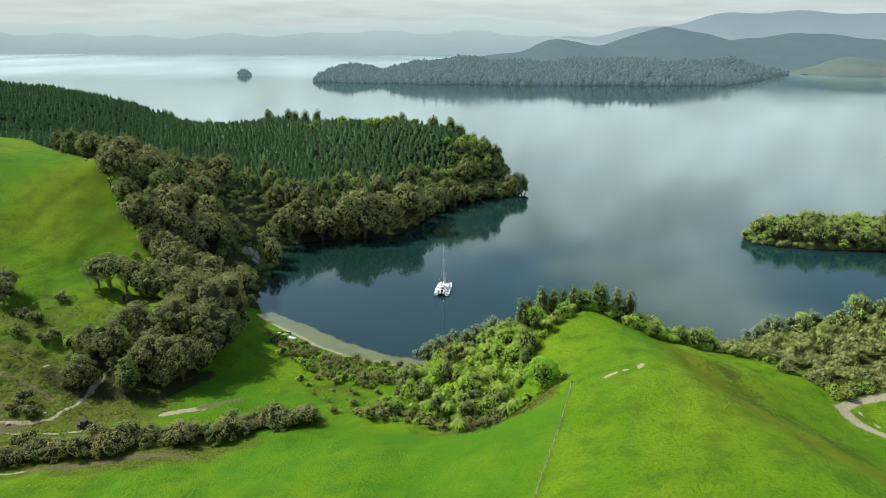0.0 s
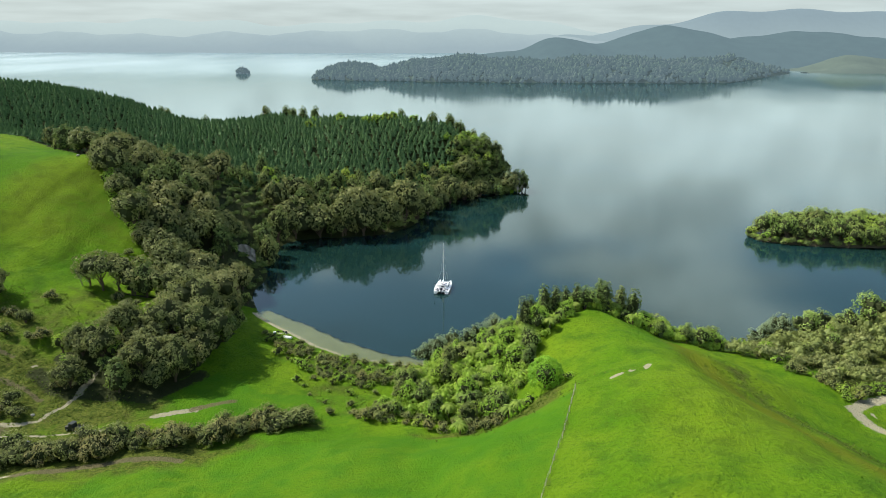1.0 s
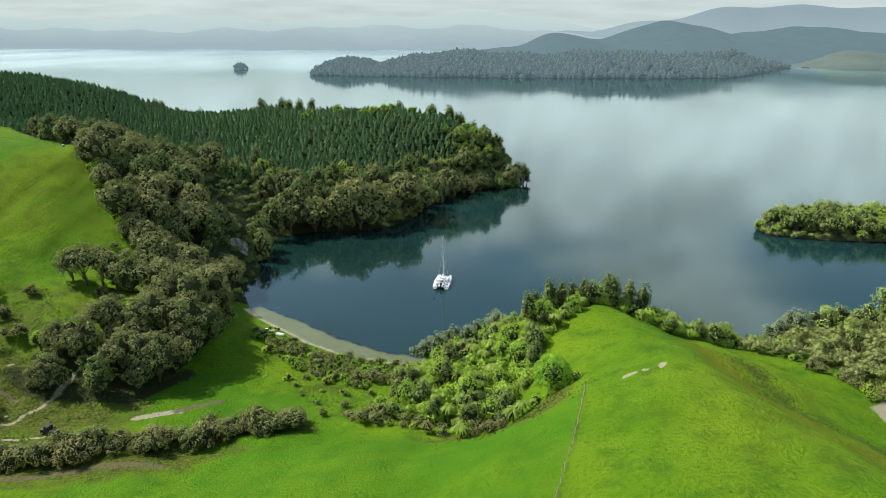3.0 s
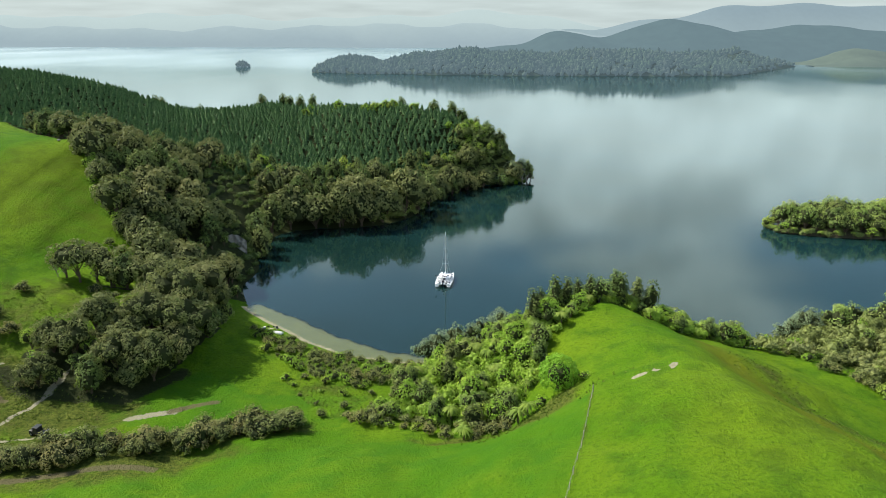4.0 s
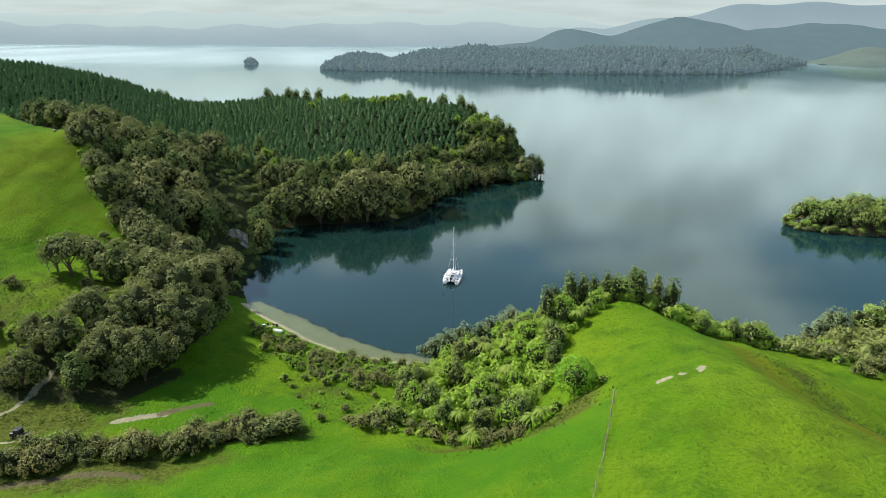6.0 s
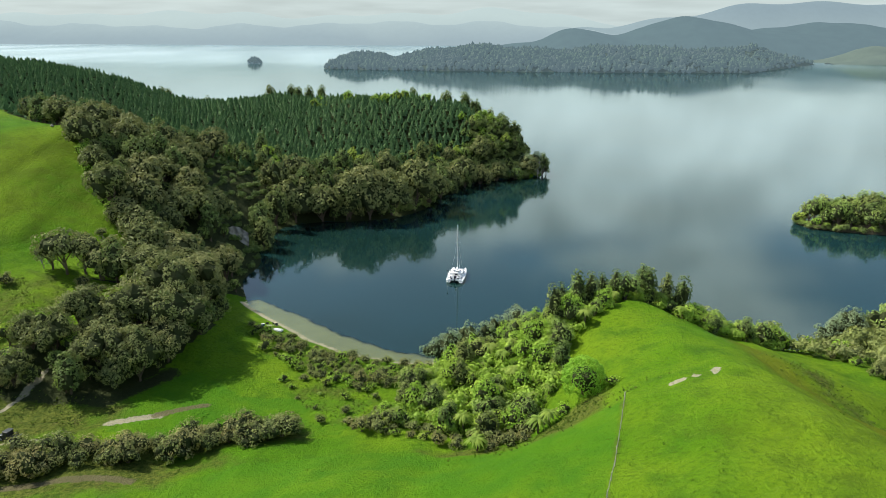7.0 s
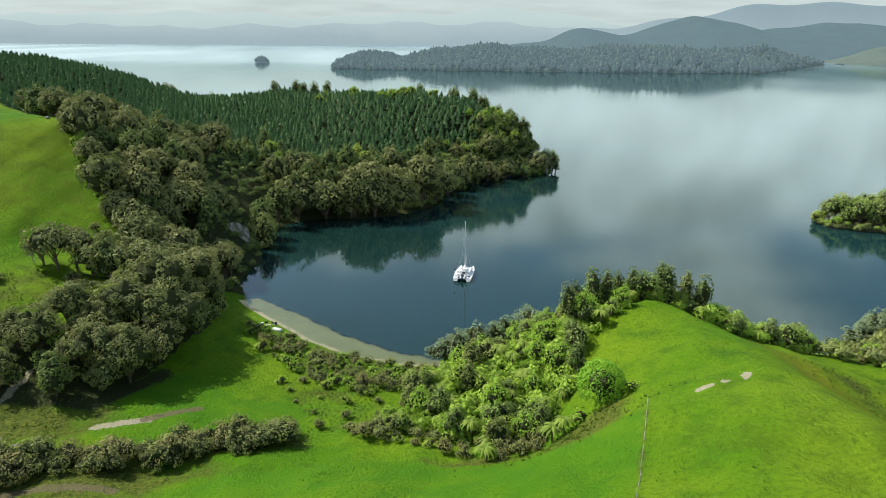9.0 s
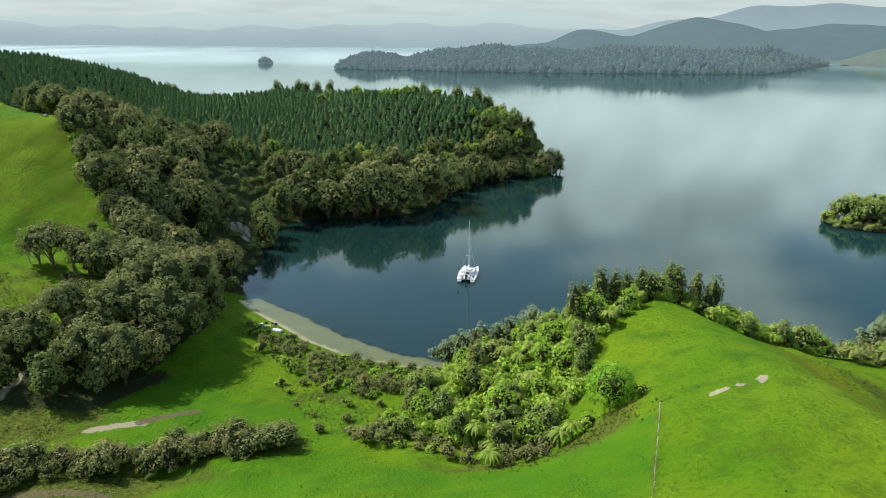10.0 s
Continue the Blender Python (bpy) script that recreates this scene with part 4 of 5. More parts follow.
plant(green_shrub + fern[:1] + shrub, rng, scatter(rng, WET_SEEP, 4.5), 0.3, 0.8, "scrub in the wet hollow")
creek_area = [(x, y - 3) for x, y in CREEK] + [(x, y + 3.2) for x, y in CREEK[::-1]]
creek_shrub = [broad_tree("creek_shrub", 75 + k, 3.0, 2.1, SCRUB, "rounded grey-green bush beside the creek", "shrub", leaf=0.14, lobes=5, trunk_share=0.02, density=11, billow=0.27) for k in range(3)]
plant(creek_shrub, rng, scatter(rng, creek_area, 2.3, keep=lambda x, y, z: waves(x, y, 13, 31) > -1.7), 0.65, 1.45, "scrub along the creek")
plant(creek_shrub, rng, on((-100.3, 178.2), (-108, 170), (-105.2, 169.2), (-101, 167), (-96, 159.8), (-93.6, 160.2), (-101.9, 161), (-82, 146.6), (-84, 146.2), (-90.3, 136), (-86, 135.4), (-89.7, 139), (-84.8, 181.2), (-77.8, 175.4), (-80.5, 177)), 0.55, 1.15, "bushes on the western pasture")
plant(kanuka, rng, on((-112, 173), (-114, 178)), 0.6, 0.75, "bushes on the western pasture")
plant(shrub, rng, on((-92, 206), (-88, 203), (-84, 201), (-80, 197), (-95, 203), (-86, 197), (-81, 203)), 0.9, 1.5, "bushes on the western pasture")
plant(umbrella, rng, on((-95, 187.5), (-91, 186), (-87.5, 188), (-83.5, 186.5), (-79.5, 186), (-76, 188), (-73, 185)), 1.1, 1.5, "trees along the terrace edge")
clipped = new("round_bush")
heart = [((0, 0, 3.0), (3.1, 3.1, 3.1))]
part("crown", crown("crown", np.random.RandomState(91), heart, billows(np.random.RandomState(92), heart, 0.5, 5.5, 0.07), 0.14, 15.0, BUSH), BUSH, clipped)
bm = bmesh.new()
limb(bm, [(0, 0, -0.4), (0.05, 0, 0.8), (0, 0.05, 2.5)], 0.25, 0.15, 7)
part("trunk", bm, BARK, clipped)
tagged(clipped, "dense round bright green bush beside the fence", "bush")
plant([clipped], rng, on((18.3, 131.5)), 1.0, 1.0)
plant(headland_tree, rng, on((91.7, 180.9), (95.5, 182), (103, 182), (110, 184), (118, 188)), 1.25, 1.6, "tall trees above the eastern shore")
plant(green_shrub, rng, on((22.3, 130.3), (15.4, 129.6)), 0.8, 1.0)

pines = [conifer_arrays(s, 4.4, 1.8) for s in (1, 2, 3, 4)]
rows_u, rows_v = np.meshgrid(np.arange(-420, 420, 2.75), np.arange(-420, 420, 2.9))
rows_u, rows_v = (rows_u + rng.uniform(-1.1, 1.1, rows_u.shape)).ravel(), (rows_v + rng.uniform(-1.1, 1.1, rows_v.shape)).ravel()
tree_x, tree_y = -150 + rows_u * 0.94 - rows_v * 0.34, 440 + rows_u * 0.34 + rows_v * 0.94
stands = inside(PLANTATION, tree_x, tree_y)
tree_x, tree_y = tree_x[stands], tree_y[stands]
tree_z = ground_height(tree_x, tree_y)
wood = [(x, y, z) for x, y, z in zip(tree_x, tree_y, tree_z) if z > 0.6 and rng.uniform() < 0.96]
merged("plantation", PINE, pines, wood, rng, 0.8, 1.15, "dense dark green plantation of young pines", "pine forest")

# island
ISLAND = [(122, 292), (130, 285), (145, 280), (165, 277), (190, 278), (200, 290), (185, 302), (150, 304), (130, 300)]


def island_height(x, y):
    return 3.4 * (1 - ((x - 162) / 41) ** 2 - ((y - 291) / 14.5) ** 2).clip(-4, 1) - 0.2


ix, iy = np.arange(112, 212, 1.5), np.arange(270, 312, 1.5)
IXG, IYG = np.meshgrid(ix, iy)
isle = new("island", sheet("island", ix, iy, island_height(IXG, IYG) + 0.15 * waves(IXG, IYG, 6, 9)))
isle.data.materials.append(plain("island_earth", (0.10, 0.09, 0.05), 0.95, 2.0, 0.4))
tagged(isle, "small wooded island close inshore", "island", kind="structure")
pts = [(x, y, float(island_height(np.array(x), np.array(y)))) for x, y, _ in scatter(rng, ISLAND, 4.2, keep=lambda x, y, z: True)]
plant(headland_tree * 4 + bright_tree[:1] + dark_tree[:1], rng, [p for p in pts if p[2] > 0.1], 1.05, 1.5, "trees on the island")
rim = [(162 + 40.5 * math.cos(a), 291 + 14.2 * math.sin(a)) for a in np.linspace(2.6, 6.0, 44)]
plant(fern + bright_tree[:1], rng, [(x, y, 0.4) for x, y in rim[::2]], 0.6, 0.9, "ferns at the island's edge")
thick = [(x + rng.normal(0, 1.0), y + rng.uniform(0, 3), 0.2) for x, y in rim] + [(x + rng.normal(0, 2), y + rng.normal(0, 2), z) for x, y, z in pts if z > 0.4]
merged("island_undergrowth", BROADLEAF, scrub_kinds, thick, rng, 0.7, 1.2, "dense leafy undergrowth over the island's bank", "undergrowth")

# far forest
lump = [(BALL_V * (1 + np.random.RandomState(k).normal(0, 0.16, (12, 1))) * (3.7, 3.7, (3.2, 3.8, 4.8, 3.5)[k]) + (0, 0, 2.6), BALL_F) for k in range(4)]
qx, qy = rng.uniform(-275, 860, 26000), rng.uniform(1345, 1800, 26000)
qz = peninsula_height(qx, qy)
inland = qy - (1372 + 0.00026 * (qx - 330) ** 2)
keep_far = (qz > 0.2) & (rng.uniform(size=len(qx)) < np.where(inland < 110, 1.0, 0.22))
far_pts = list(zip(qx[keep_far], qy[keep_far], qz[keep_far]))[:5600]
merged("peninsula_forest", HAZED_LEAF, lump, far_pts, rng, 0.55, 1.35, "distant native forest covering the peninsula", "forest")

isle_r, isle_a = 12 * np.sqrt(rng.uniform(0, 1, 60)), rng.uniform(0, 6.28, 60)
isle_pts = [(-474 + r * math.cos(a) * 1.4, 1711 + r * math.sin(a), 0.6 + 9 * (1 - (r / 12) ** 2)) for r, a in zip(isle_r, isle_a)]
merged("islet_forest", HAZED_LEAF, lump, isle_pts, rng, 0.55, 0.85, "round tuft of trees covering the islet", "trees")

for p in kanuka + near_kanuka + dark_tree + bright_tree + headland_tree + willow + shrub + green_shrub + fern + slim + umbrella + creek_shrub + [clipped]:
    discard(p)


# ---- bare tree, rock bluff, boulders ----
PALE_BARK = plain("pale_bark", (0.36, 0.34, 0.30), 0.9, 5.0, 0.25, 0.15)
ROCK = plain("pale_rock", (0.34, 0.32, 0.28), 0.9, 0.9, 0.45, 0.2)


def bare_tree(seed, height):
    rng = np.random.RandomState(seed)
    top = new("bare_tree")
    bm = bmesh.new()

    def grow(a, d, length, r, level):
        b = a + d * length
        mid = a.lerp(b, 0.5) + Vector(rng.normal(0, 0.06 * length, 3))
        limb(bm, [a, mid, b], r, r * 0.6, 5)
        if level:
            for _ in range(4 if level > 1 else 5):
                grow(a.lerp(b, rng.uniform(0.55, 1.0)), (d + Vector(rng.normal(0, 0.5, 3)) + Vector((0, 0, 0.12))).normalized(), length * rng.uniform(0.5, 0.75), r * 0.5, level - 1)

    grow(Vector((0, 0, -0.4)), Vector((0.1, 0.05, 1)).normalized(), height * 0.42, height * 0.028, 3)
    part("branches", bm, PALE_BARK, top)
    return tagged(top, "leafless pale-barked tree with spreading twigs", "dead tree")


bare = bare_tree(7, 9.0)
plant([bare], rng, on((38, 384), (40, 387), (36, 380)), 1.1, 1.4, "bare trees of the headland")
plant([bare], rng, on((-100.5, 142), (-97, 187.5)), 0.4, 0.5, "bare trees on the pasture")
discard(bare)

gu, gv = np.meshgrid(np.linspace(-4.5, 4.5, 26), np.linspace(0, 1, 16))
face = np.stack([gu, -0.8 * (1 - gv) + 0.5 * waves(gu * 3, gv * 14, 5, 51) + 0.2 * waves(gu * 8, gv * 20, 6, 52), gv * (6.5 - 0.12 * gu**2) - 1.0], -1)
bluff_mesh = sheet("rock_bluff", gu[0], gv[:, 0], gv * 0)
bluff_mesh.vertices.foreach_set("co", face.astype(np.float32).ravel())
bluff_mesh.materials.append(ROCK)
bluff = new("rock_bluff", bluff_mesh)
bluff.matrix_basis = pose(-71.5, 246, 3.6, 0, 0, 14)
tagged(bluff, "weathered pale rock bluff above the head of the bay", "rock face")


def boulder(seed, size):
    rng = np.random.RandomState(seed)
    v = BALL2_V * (1 + rng.normal(0, 0.07, (len(BALL2_V), 1))) * size
    return tagged(new("boulder", mesh_of("boulder", v, BALL2_F, ROCK)), "pale weathered boulder in the grass", "boulder")


for k, (x, y, size) in enumerate(((-123, 245, (0.55, 0.45, 0.35)), (-79.5, 126.8, (0.7, 0.5, 0.3)), (-88.5, 131.5, (0.5, 0.4, 0.3)), (-84, 137, (0.45, 0.4, 0.25)))):
    (gx, gy, gz), = on((x, y))
    rock = boulder(60 + k, size)
    rock.matrix_basis = pose(gx, gy, gz + size[2] * 0.4, 0, 0, 40 * k)


# ---- rushes and tussock on the pasture ----
def tuft(seed, blades, height, spread):
    """A clump of bent blades."""
    rng = np.random.RandomState(seed)
    vs, fs = [], []
    for k in range(blades):
        a, r, h, n0 = k * 2.39996, spread * rng.uniform(0.4, 1.0), height * rng.uniform(0.6, 1.1), len(vs)
        d, w = np.array([math.cos(a), math.sin(a), 0]), 0.22 * spread
        side = np.array([-d[1], d[0], 0]) * w
        vs += [d * r * 0.2 - side, d * r * 0.2 + side, d * r * 0.7 + side * 0.8 + (0, 0, h), d * r * 1.1 - side * 0.3 + (0, 0, h * 0.8)]
        fs += [(n0, n0 + 1, n0 + 2), (n0, n0 + 2, n0 + 3)]
    return np.array(vs), np.array(fs)


RUSH = foliage("rush_blade", (0.06, 0.14, 0.008), (0.115, 0.21, 0.014), (0.12, 0.19, 0.02), 0.35)
TUSSOCK = foliage("tussock_blade", (0.090, 0.150, 0.020), (0.20, 0.27, 0.050), (0.22, 0.23, 0.07), 0.4)
tufts = [tuft(k, 8, 0.42, 0.36) for k in range(4)]


def strewn(rng, count, x0, x1, y0, y1, patch, cut):
    """Spots in loose drifts over open pasture."""
    x, y = rng.uniform(x0, x1, count), rng.uniform(y0, y1, count)
    z = ground_height(x, y)
    ok = (waves(x, y, patch, 21) + 0.5 * waves(x, y, patch / 4, 22) > cut) & (z > 1.2)
    for poly in FORESTS:
        ok &= ~inside(poly, x, y)
    return [(a, b, c - 0.04) for a, b, c in zip(x[ok], y[ok], z[ok])]


merged("pasture_rushes", RUSH, tufts, strewn(rng, 3000, -62, 75, 62, 165, 24, 0.6) + strewn(rng, 2000, -170, -70, 140, 262, 24, 0.3), rng, 0.25, 0.6, "scattered dark rush clumps in the pasture", "rushes")
rough = strewn(rng, 7000, -122, -64, 124, 182, 9, -0.1)
bench = [(55.5 + (140 - y) * 0.16 + rng.normal(0, 3.0), y) for y in rng.uniform(100, 145, 320)]
seep = [(x, y) for x, y, _ in scatter(rng, WET_SEEP, 0.9, 3000, 300)] + [(x, y) for x, y in zip(rng.normal(14, 5, 260), rng.normal(124.5, 2.2, 260))]
merged("tussock", TUSSOCK, tufts, rough + on(*bench, *seep), rng, 0.3, 0.75, "rank yellow-green tussock on rough ground", "tussock")

# ---- the moored catamaran ----
def loft(bm, sections):
    """Skin a row of equal point rings and cap both ends."""
    rings = [[bm.verts.new(p) for p in sec] for sec in sections]
    n = len(rings[0])
    for a, b in zip(rings, rings[1:]):
        for k in range(n):
            bm.faces.new((a[k], a[(k + 1) % n], b[(k + 1) % n], b[k]))
    bm.faces.new(rings[0][::-1])
    bm.faces.new(rings[-1])
    bmesh.ops.recalc_face_normals(bm, faces=bm.faces)


def block(x0, x1, y0, y1, z0, z1, bevel=0.05, taper=0.0):
    bm = bmesh.new()
    t = taper
    loft(bm, [[(x0, y0, z0), (x1, y0, z0), (x1, y1, z0), (x0, y1, z0)], [(x0 + t, y0 + t, z1), (x1 - t, y0 + t, z1), (x1 - t, y1 - t, z1), (x0 + t, y1 - t, z1)]])
    if bevel:
        bmesh.ops.bevel(bm, geom=bm.edges[:], offset=bevel, segments=2, affect="EDGES", profile=0.6)
    return bm


def rod(a, b, r0, r1=None, sides=8):
    bm = bmesh.new()
    a, b = Vector(a), Vector(b)
    limb(bm, [a, a.lerp(b, 0.5), b], r0, r0 if r1 is None else r1, sides)
    return bm


def hull(side):
    """One slender hull, stern at y=0, bow at y=10.4."""
    bm = bmesh.new()
    secs = []
    for y, w, deck, keel in ((0.0, 0.52, 0.75, -0.08), (0.9, 0.60, 0.95, -0.25), (3.0, 0.68, 1.05, -0.4), (6.0, 0.66, 1.12, -0.42), (8.4, 0.45, 1.2, -0.35), (9.7, 0.2, 1.26, -0.2), (10.4, 0.04, 1.3, 0.05)):
        secs.append([(side * 1.5 + dx * w, y, z) for dx, z in ((-1, deck), (-1.0, deck * 0.55), (-0.72, 0.0), (0, keel), (0.72, 0.0), (1.0, deck * 0.55), (1, deck), (0, deck + 0.05))])
    loft(bm, secs)
    return bm


cat = new("catamaran")
cat.matrix_basis = pose(-2.6, 221.6, 0.0, 0, 0, -8) @ Matrix.Diagonal((1.14, 1, 1, 1))
for side in (-1, 1):
    hull_ob = part("hull", hull(side), GEL, cat)
    part("transom_step", block(side * 1.5 - 0.42, side * 1.5 + 0.42, -0.35, 0.05, 0.12, 0.35, 0.03), GEL, hull_ob)
    part("deck_hatch", block(side * 1.5 - 0.25, side * 1.5 + 0.25, 6.6, 7.1, 1.16, 1.22, 0.02), TINTED, hull_ob)
    part("rudder", block(side * 1.5 - 0.03, side * 1.5 + 0.03, -0.3, 0.05, -0.5, 0.5, 0.01), CANVAS, hull_ob)
part("bridge_deck", block(-1.6, 1.6, 0.12, 7.2, 0.62, 1.05, 0.05), GEL, cat)
cabin = part("cabin", block(-1.75, 1.75, 2.9, 6.6, 1.02, 1.95, 0.14, 0.28), GEL, cat)
part("front_window", block(-1.2, 1.2, 6.32, 6.52, 1.38, 1.7, 0.02), TINTED, cabin)
for side in (-1, 1):
    part("side_window", block(min(side * 1.56, side * 1.67), max(side * 1.56, side * 1.67), 3.5, 6.0, 1.4, 1.68, 0.02), TINTED, cabin)
part("companionway", block(-0.35, 0.35, 2.98, 3.1, 1.08, 1.75, 0.02), TINTED, cabin)
for x in (-0.75, 0.75):
    part("roof_hatch", block(x - 0.25, x + 0.25, 4.9, 5.4, 1.93, 1.99, 0.02), TINTED, cabin)
cockpit = part("cockpit", block(-1.35, 1.35, 0.6, 2.9, 1.03, 1.12, 0.02), DECK_GREY, cat)
for side in (-1, 1):
    part("bench", block(side * 1.1 - 0.28, side * 1.1 + 0.28, 0.75, 2.7, 1.1, 1.45, 0.05), GEL, cockpit)
part("helm_seat", block(-0.3, 0.3, 0.7, 1.0, 1.1, 1.75, 0.06), CANVAS, cockpit)
for x in (-1.15, 0.15, 0.95):
    part("cushion", block(x - 0.2, x + 0.2, 0.9, 1.4, 1.45, 1.55, 0.04), CANVAS, cockpit)
for x, y, z in ((-1.55, 1.4, 1.06), (1.55, 1.4, 1.06), (-1.5, 3.9, 1.12), (1.5, 3.9, 1.12), (-1.45, 8.2, 1.2), (1.45, 8.2, 1.2)):
    part("deck_locker", block(x - 0.2, x + 0.2, y - 0.28, y + 0.28, z - 0.03, z + 0.1, 0.02), CANVAS if y < 2 else TINTED, cat)
for x in (-0.85, 0.0, 0.85):
    part("stern_fitting", block(x - 0.16, x + 0.16, 0.15, 0.45, 1.03, 1.34, 0.04), CANVAS, cat)
part("spray_hood", block(-0.9, 0.9, 2.5, 3.2, 1.9, 2.15, 0.08, 0.1), GEL, cat)
part("solar_panel", block(-0.6, 0.6, 3.5, 4.4, 1.97, 2.02, 0.01), TINTED, cat)
part("outboard", block(-0.18, 0.18, -0.05, 0.4, 0.1, 1.0, 0.08), CANVAS, cat)
part("trampoline", block(-1.0, 1.0, 7.25, 9.3, 1.0, 1.03, 0.0), DECK_GREY, cat)
part("cross_beam", rod((-1.5, 9.35, 1.15), (1.5, 9.35, 1.15), 0.09), ALLOY, cat)
mast = part("mast", rod((0, 5.6, 1.9), (0, 5.35, 15.3), 0.10, 0.08), GEL, cat)
for z, w in ((5.6, 0.8), (10.2, 0.65)):
    part("spreader", rod((-w, 5.45, z), (w, 5.45, z), 0.045), ALLOY, mast)
for side in (-1, 1):
    part("shroud", rod((side * 1.9, 4.6, 1.1), (side * 0.75, 5.45, 5.6), 0.018, sides=4), ALLOY, mast)
    part("shroud", rod((side * 0.75, 5.45, 5.6), (0, 5.35, 13.5), 0.018, sides=4), ALLOY, mast)
part("forestay", rod((0, 9.35, 1.2), (0, 5.4, 14.6), 0.035, sides=5), ALLOY, mast)
boom = part("boom", rod((0, 5.45, 2.9), (0, 1.6, 2.7), 0.07), ALLOY, cat)
part("sail_cover", block(-0.16, 0.16, 1.7, 5.3, 2.78, 3.12, 0.1), GEL, boom)
for side in (-1, 1):
    for y in (0.3, 2.3, 4.6, 6.9, 9.0):
        part("stanchion", rod((side * 1.95 * (1 if y < 7 else 0.9), y, 1.0), (side * 1.95 * (1 if y < 7 else 0.9), y, 1.75), 0.02, sides=5), ALLOY, cat)
    part("guard_rail", rod((side * 1.95, 0.3, 1.72), (side * 1.95, 6.9, 1.72), 0.015, sides=4), ALLOY, cat)
part("radar_pole", rod((-1.8, 0.4, 1.0), (-1.8, 0.4, 3.3), 0.035), ALLOY, cat)
part("wind_charger", block(-1.95, -1.65, 0.2, 0.7, 3.2, 3.5, 0.08), CANVAS, cat)
tagged(cat, "white sailing catamaran moored in the bay with bare mast", "boat")


# ---- fence down the spur ----
FENCE = [(21.7, 119), (19.3, 110.2), (16.9, 101.6), (14.7, 94.5), (11.8, 85), (8.9, 76), (5.6, 66)]
fence = new("fence")
tagged(fence, "post and wire farm fence of weathered timber running downhill", "fence")
stops = []
for (ax, ay), (bx, by) in zip(FENCE, FENCE[1:]):
    n = max(1, round(math.hypot(bx - ax, by - ay) / 3.2))
    stops += [(ax + (bx - ax) * k / n, ay + (by - ay) * k / n) for k in range(n)]
stops = on(*stops)
post_mesh = bpy.data.meshes.new("post")
post_bm = block(-0.045, 0.045, -0.045, 0.045, -0.4, 1.05, 0.012)
post_bm.to_mesh(post_mesh)
post_bm.free()
post_mesh.materials.append(POST_WOOD)
for k, (x, y, z) in enumerate(stops):
    p = part("post", post_mesh, POST_WOOD, fence)
    p.matrix_basis = pose(x, y, z, rng.uniform(-4, 4), rng.uniform(-4, 4), rng.uniform(0, 40)) @ Matrix.Diagonal((1.5, 1.5, 1.15, 1) if k == 0 else (1, 1, 1, 1))
for up in (0.35, 0.7, 1.05):
    bm = bmesh.new()
    limb(bm, [(x, y, z + up) for x, y, z in stops], 0.012, 0.012, 4)
    part("wire", bm, WIRE, fence)


# ---- farm vehicle on the valley track ----
DARK_PAINT = plain("dark_green_paint", (0.015, 0.02, 0.018), 0.35, 4.0, 0.2, 0.5)
RUBBER = plain("tyre_rubber", (0.02, 0.02, 0.02), 0.9, 9.0, 0.2)
GLASS_DARK = plain("cab_glass", (0.05, 0.06, 0.065), 0.08, 2.0, 0.1, 0.6)
PALE_STEEL = plain("galvanised_tray", (0.45, 0.46, 0.45), 0.45, 9.0, 0.15, 0.5, 0.4)
(ux, uy, uz), = on((-73.1, 132.0))
ute = new("farm_vehicle")
ute.matrix_basis = pose(ux, uy, uz, 0, 0, 76)
part("chassis", block(-0.75, 0.75, -1.5, 1.5, 0.35, 0.62, 0.04), DARK_PAINT, ute)
part("bonnet", block(-0.72, 0.72, 0.7, 1.5, 0.6, 0.98, 0.08), DARK_PAINT, ute)
cab = part("cab", block(-0.72, 0.72, -0.3, 0.75, 0.6, 1.6, 0.1, 0.08), DARK_PAINT, ute)
part("windscreen", block(-0.55, 0.55, 0.66, 0.73, 1.08, 1.48, 0.01), GLASS_DARK, cab)
part("roof", block(-0.7, 0.7, -0.35, 0.72, 1.6, 1.68, 0.03), DARK_PAINT, cab)
tray = part("tray", block(-0.78, 0.78, -1.65, -0.35, 0.62, 0.72, 0.02), DARK_PAINT, ute)
for x in (-0.76, 0.76):
    part("side_board", block(x - 0.03, x + 0.03, -1.65, -0.35, 0.72, 1.0, 0.01), DARK_PAINT, tray)
part("tail_board", block(-0.76, 0.76, -1.68, -1.62, 0.72, 1.0, 0.01), PALE_STEEL, tray)
for x in (-0.68, 0.68):
    for y in (-1.0, 1.0):
        bm = bmesh.new()
        bmesh.ops.create_cone(bm, cap_ends=True, segments=18, radius1=0.34, radius2=0.34, depth=0.24, matrix=Matrix.Rotation(radians(90), 4, "Y"))
        bmesh.ops.bevel(bm, geom=[e for e in bm.edges if abs(e.verts[0].co.x - e.verts[1].co.x) < 1e-4], offset=0.04, segments=2, affect="EDGES")
        wheel = part("wheel", bm, RUBBER, ute)
        wheel.location = (x, y, 0.34)
        bm = bmesh.new()
        bmesh.ops.create_cone(bm, cap_ends=True, segments=14, radius1=0.18, radius2=0.15, depth=0.26, matrix=Matrix.Rotation(radians(90), 4, "Y"))
        part("rim", bm, PALE_STEEL, wheel)
tagged(ute, "small dark farm utility vehicle with steel tray on the track", "farm vehicle")


# ---- gear on the grass behind the beach ----
BLUE_CLOTH = plain("blue_cloth", (0.05, 0.10, 0.22), 0.8, 9.0, 0.2)
NAVY = plain("dark_cloth", (0.03, 0.035, 0.045), 0.85, 9.0, 0.2)


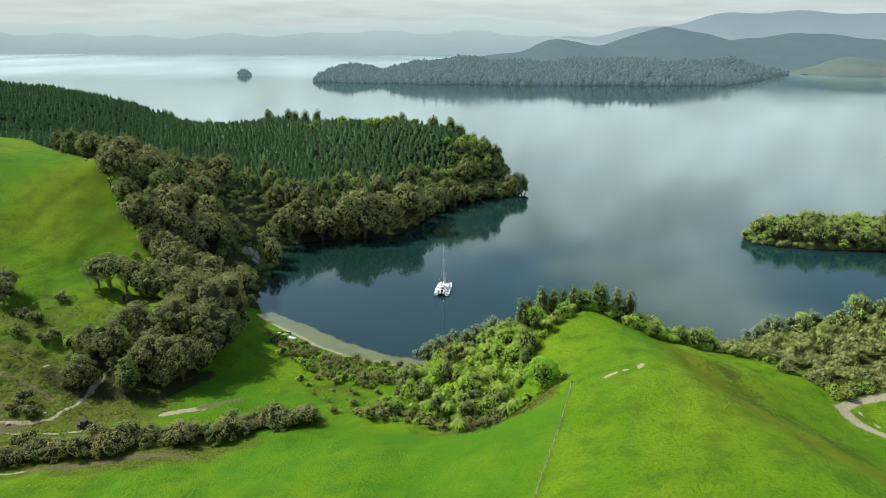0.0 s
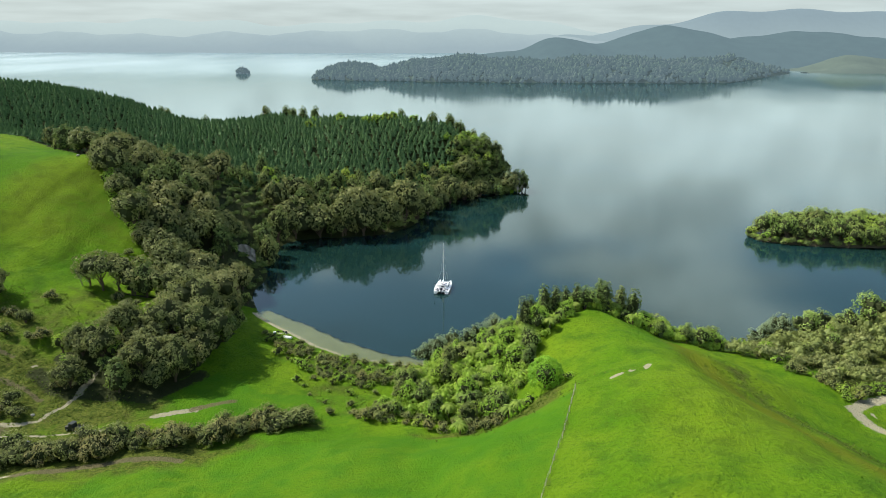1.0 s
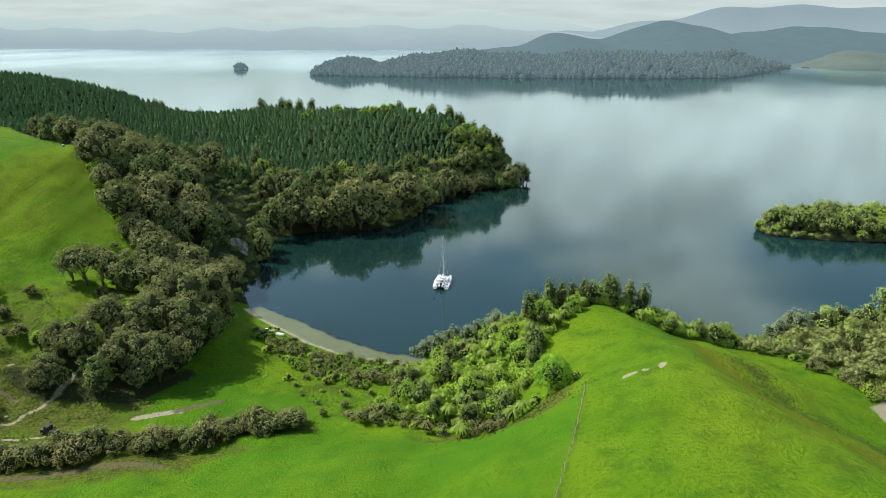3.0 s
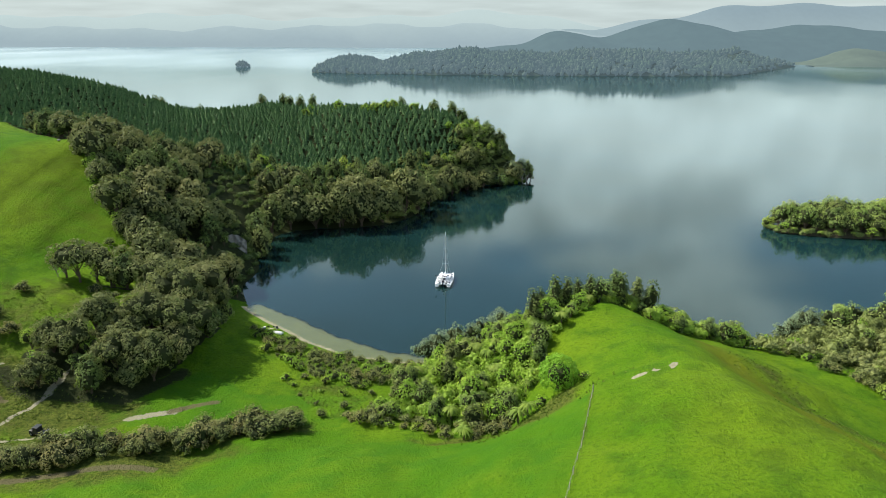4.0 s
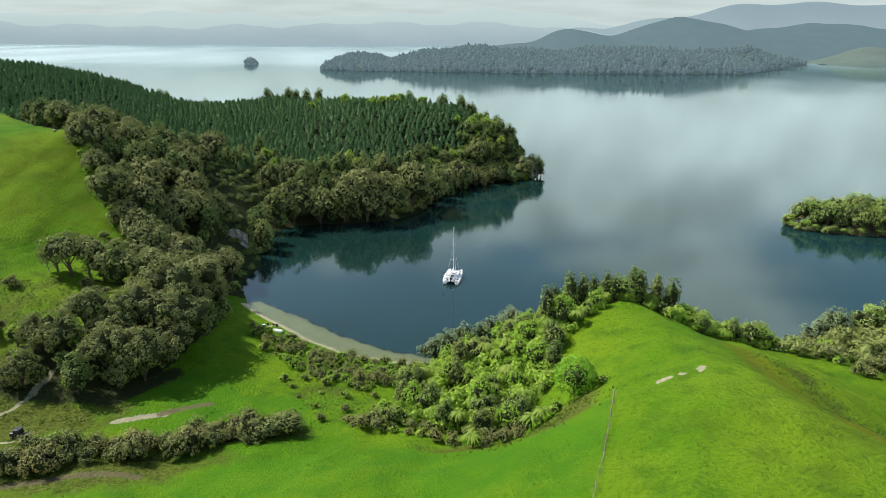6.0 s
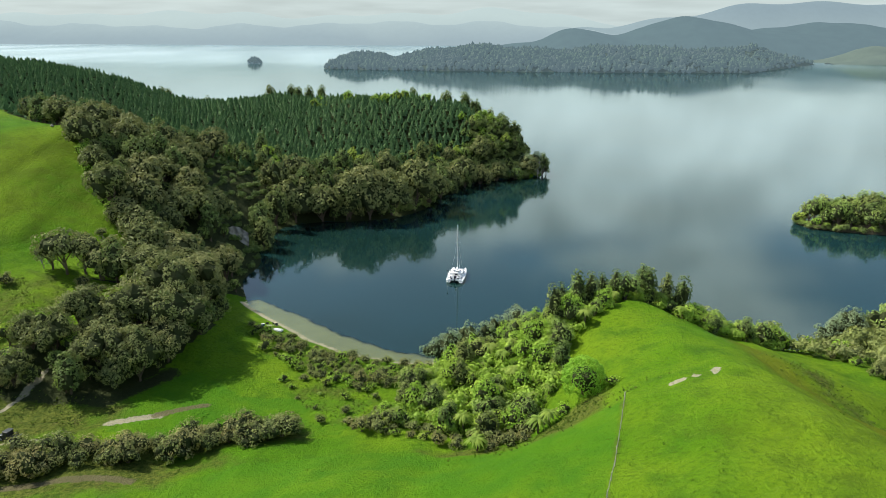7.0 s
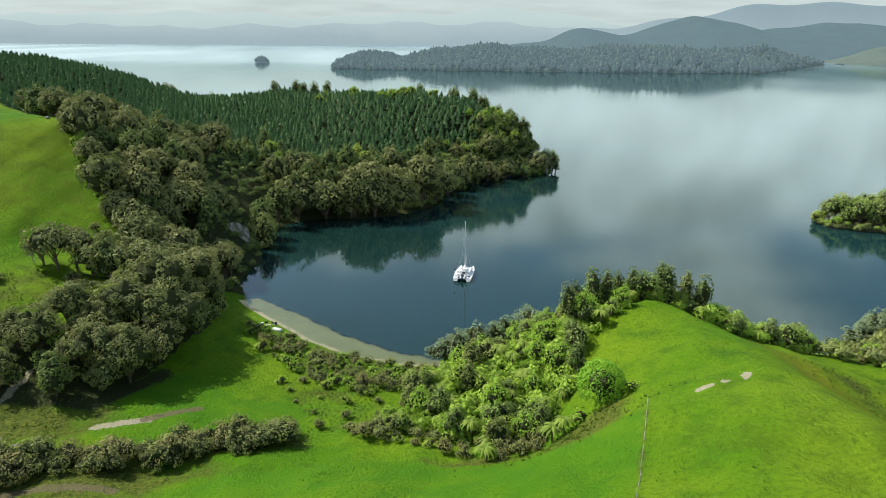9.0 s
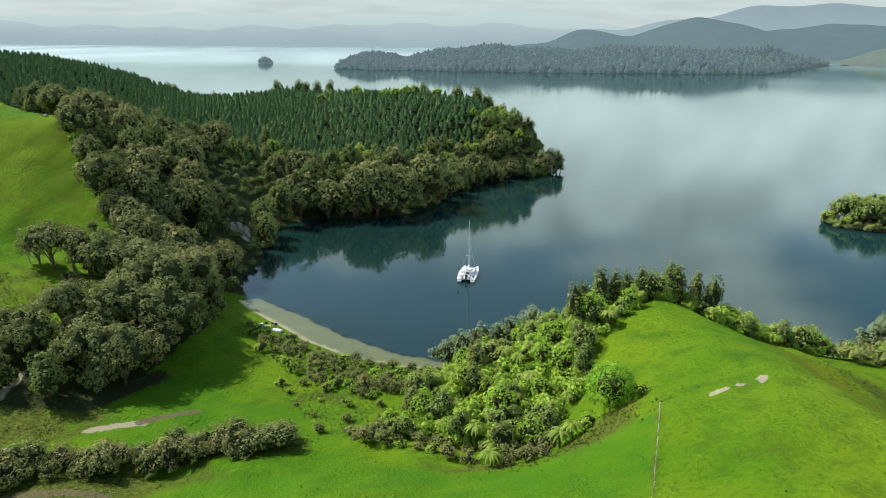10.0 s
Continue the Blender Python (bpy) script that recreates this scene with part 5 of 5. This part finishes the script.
def camp_chair(cloth):
    chair = new("folding_chair")
    part("seat", block(-0.27, 0.27, -0.25, 0.25, 0.42, 0.46, 0.015), cloth, chair)
    bm = block(-0.27, 0.27, -0.02, 0.02, 0, 0.5, 0.015)
    back = part("backrest", bm, cloth, chair)
    back.matrix_basis = pose(0, -0.25, 0.44, 14, 0, 0)
    for x in (-0.25, 0.25):
        part("leg", rod((x, -0.28, 0), (x, 0.22, 0.44), 0.015, sides=6), ALLOY, chair)
        part("leg", rod((x, 0.28, 0), (x, -0.22, 0.44), 0.015, sides=6), ALLOY, chair)
    return tagged(chair, "dark cloth folding camp chair on the grass", "chair")


chair = camp_chair(NAVY)
for x, y, a in ((-45.6, 186.4, 20), (-44.2, 187.2, -30), (-43.4, 186.3, 200), (-45.2, 184.9, 100)):
    (gx, gy, gz), = on((x, y))
    tagged(copy_thing(chair, pose(gx, gy, gz, 0, 0, a)), group="chairs behind the beach")
discard(chair)
(gx, gy, gz), = on((-42.6, 183.6))
dinghy = new("dinghy")
dinghy.matrix_basis = pose(gx, gy, gz + 0.02, 0, 0, 70)
bm = bmesh.new()
loft(bm, [[(w * dx, y, h * z) for dx, z in ((-1, 0), (-0.9, 0.7), (-0.45, 1), (0.45, 1), (0.9, 0.7), (1, 0))] for y, w, h in ((-1.3, 0.55, 0.42), (-0.6, 0.66, 0.48), (0.4, 0.62, 0.5), (1.1, 0.36, 0.42), (1.45, 0.05, 0.25))])
part("hull", bm, DECK_GREY, dinghy)
part("keel", block(-0.03, 0.03, -1.25, 1.2, 0.42, 0.53, 0.01), GEL, dinghy)
tagged(dinghy, "pale grey dinghy turned upside down on the grass", "dinghy")
(gx, gy, gz), = on((-46.4, 185.6))
cooler = new("cool_box")
cooler.matrix_basis = pose(gx, gy, gz, 0, 0, 35)
part("box", block(-0.35, 0.35, -0.22, 0.22, 0, 0.38, 0.03), BLUE_CLOTH, cooler)
part("lid", block(-0.37, 0.37, -0.24, 0.24, 0.385, 0.46, 0.02), GEL, cooler, "white lid")
tagged(cooler, "blue cool box with white lid on the grass", "cool box")
(gx, gy, gz), = on((-44.6, 184.2))
table = new("camp_table")
table.matrix_basis = pose(gx, gy, gz, 0, 0, 15)
part("tabletop", block(-0.6, 0.6, -0.35, 0.35, 0.68, 0.72, 0.01), POST_WOOD, table)
for x in (-0.5, 0.5):
    for y in (-0.28, 0.28):
        part("leg", rod((x, y, 0), (x, y, 0.68), 0.018, sides=6), ALLOY, table)
tagged(table, "folding camp table with wooden top behind the beach", "table")
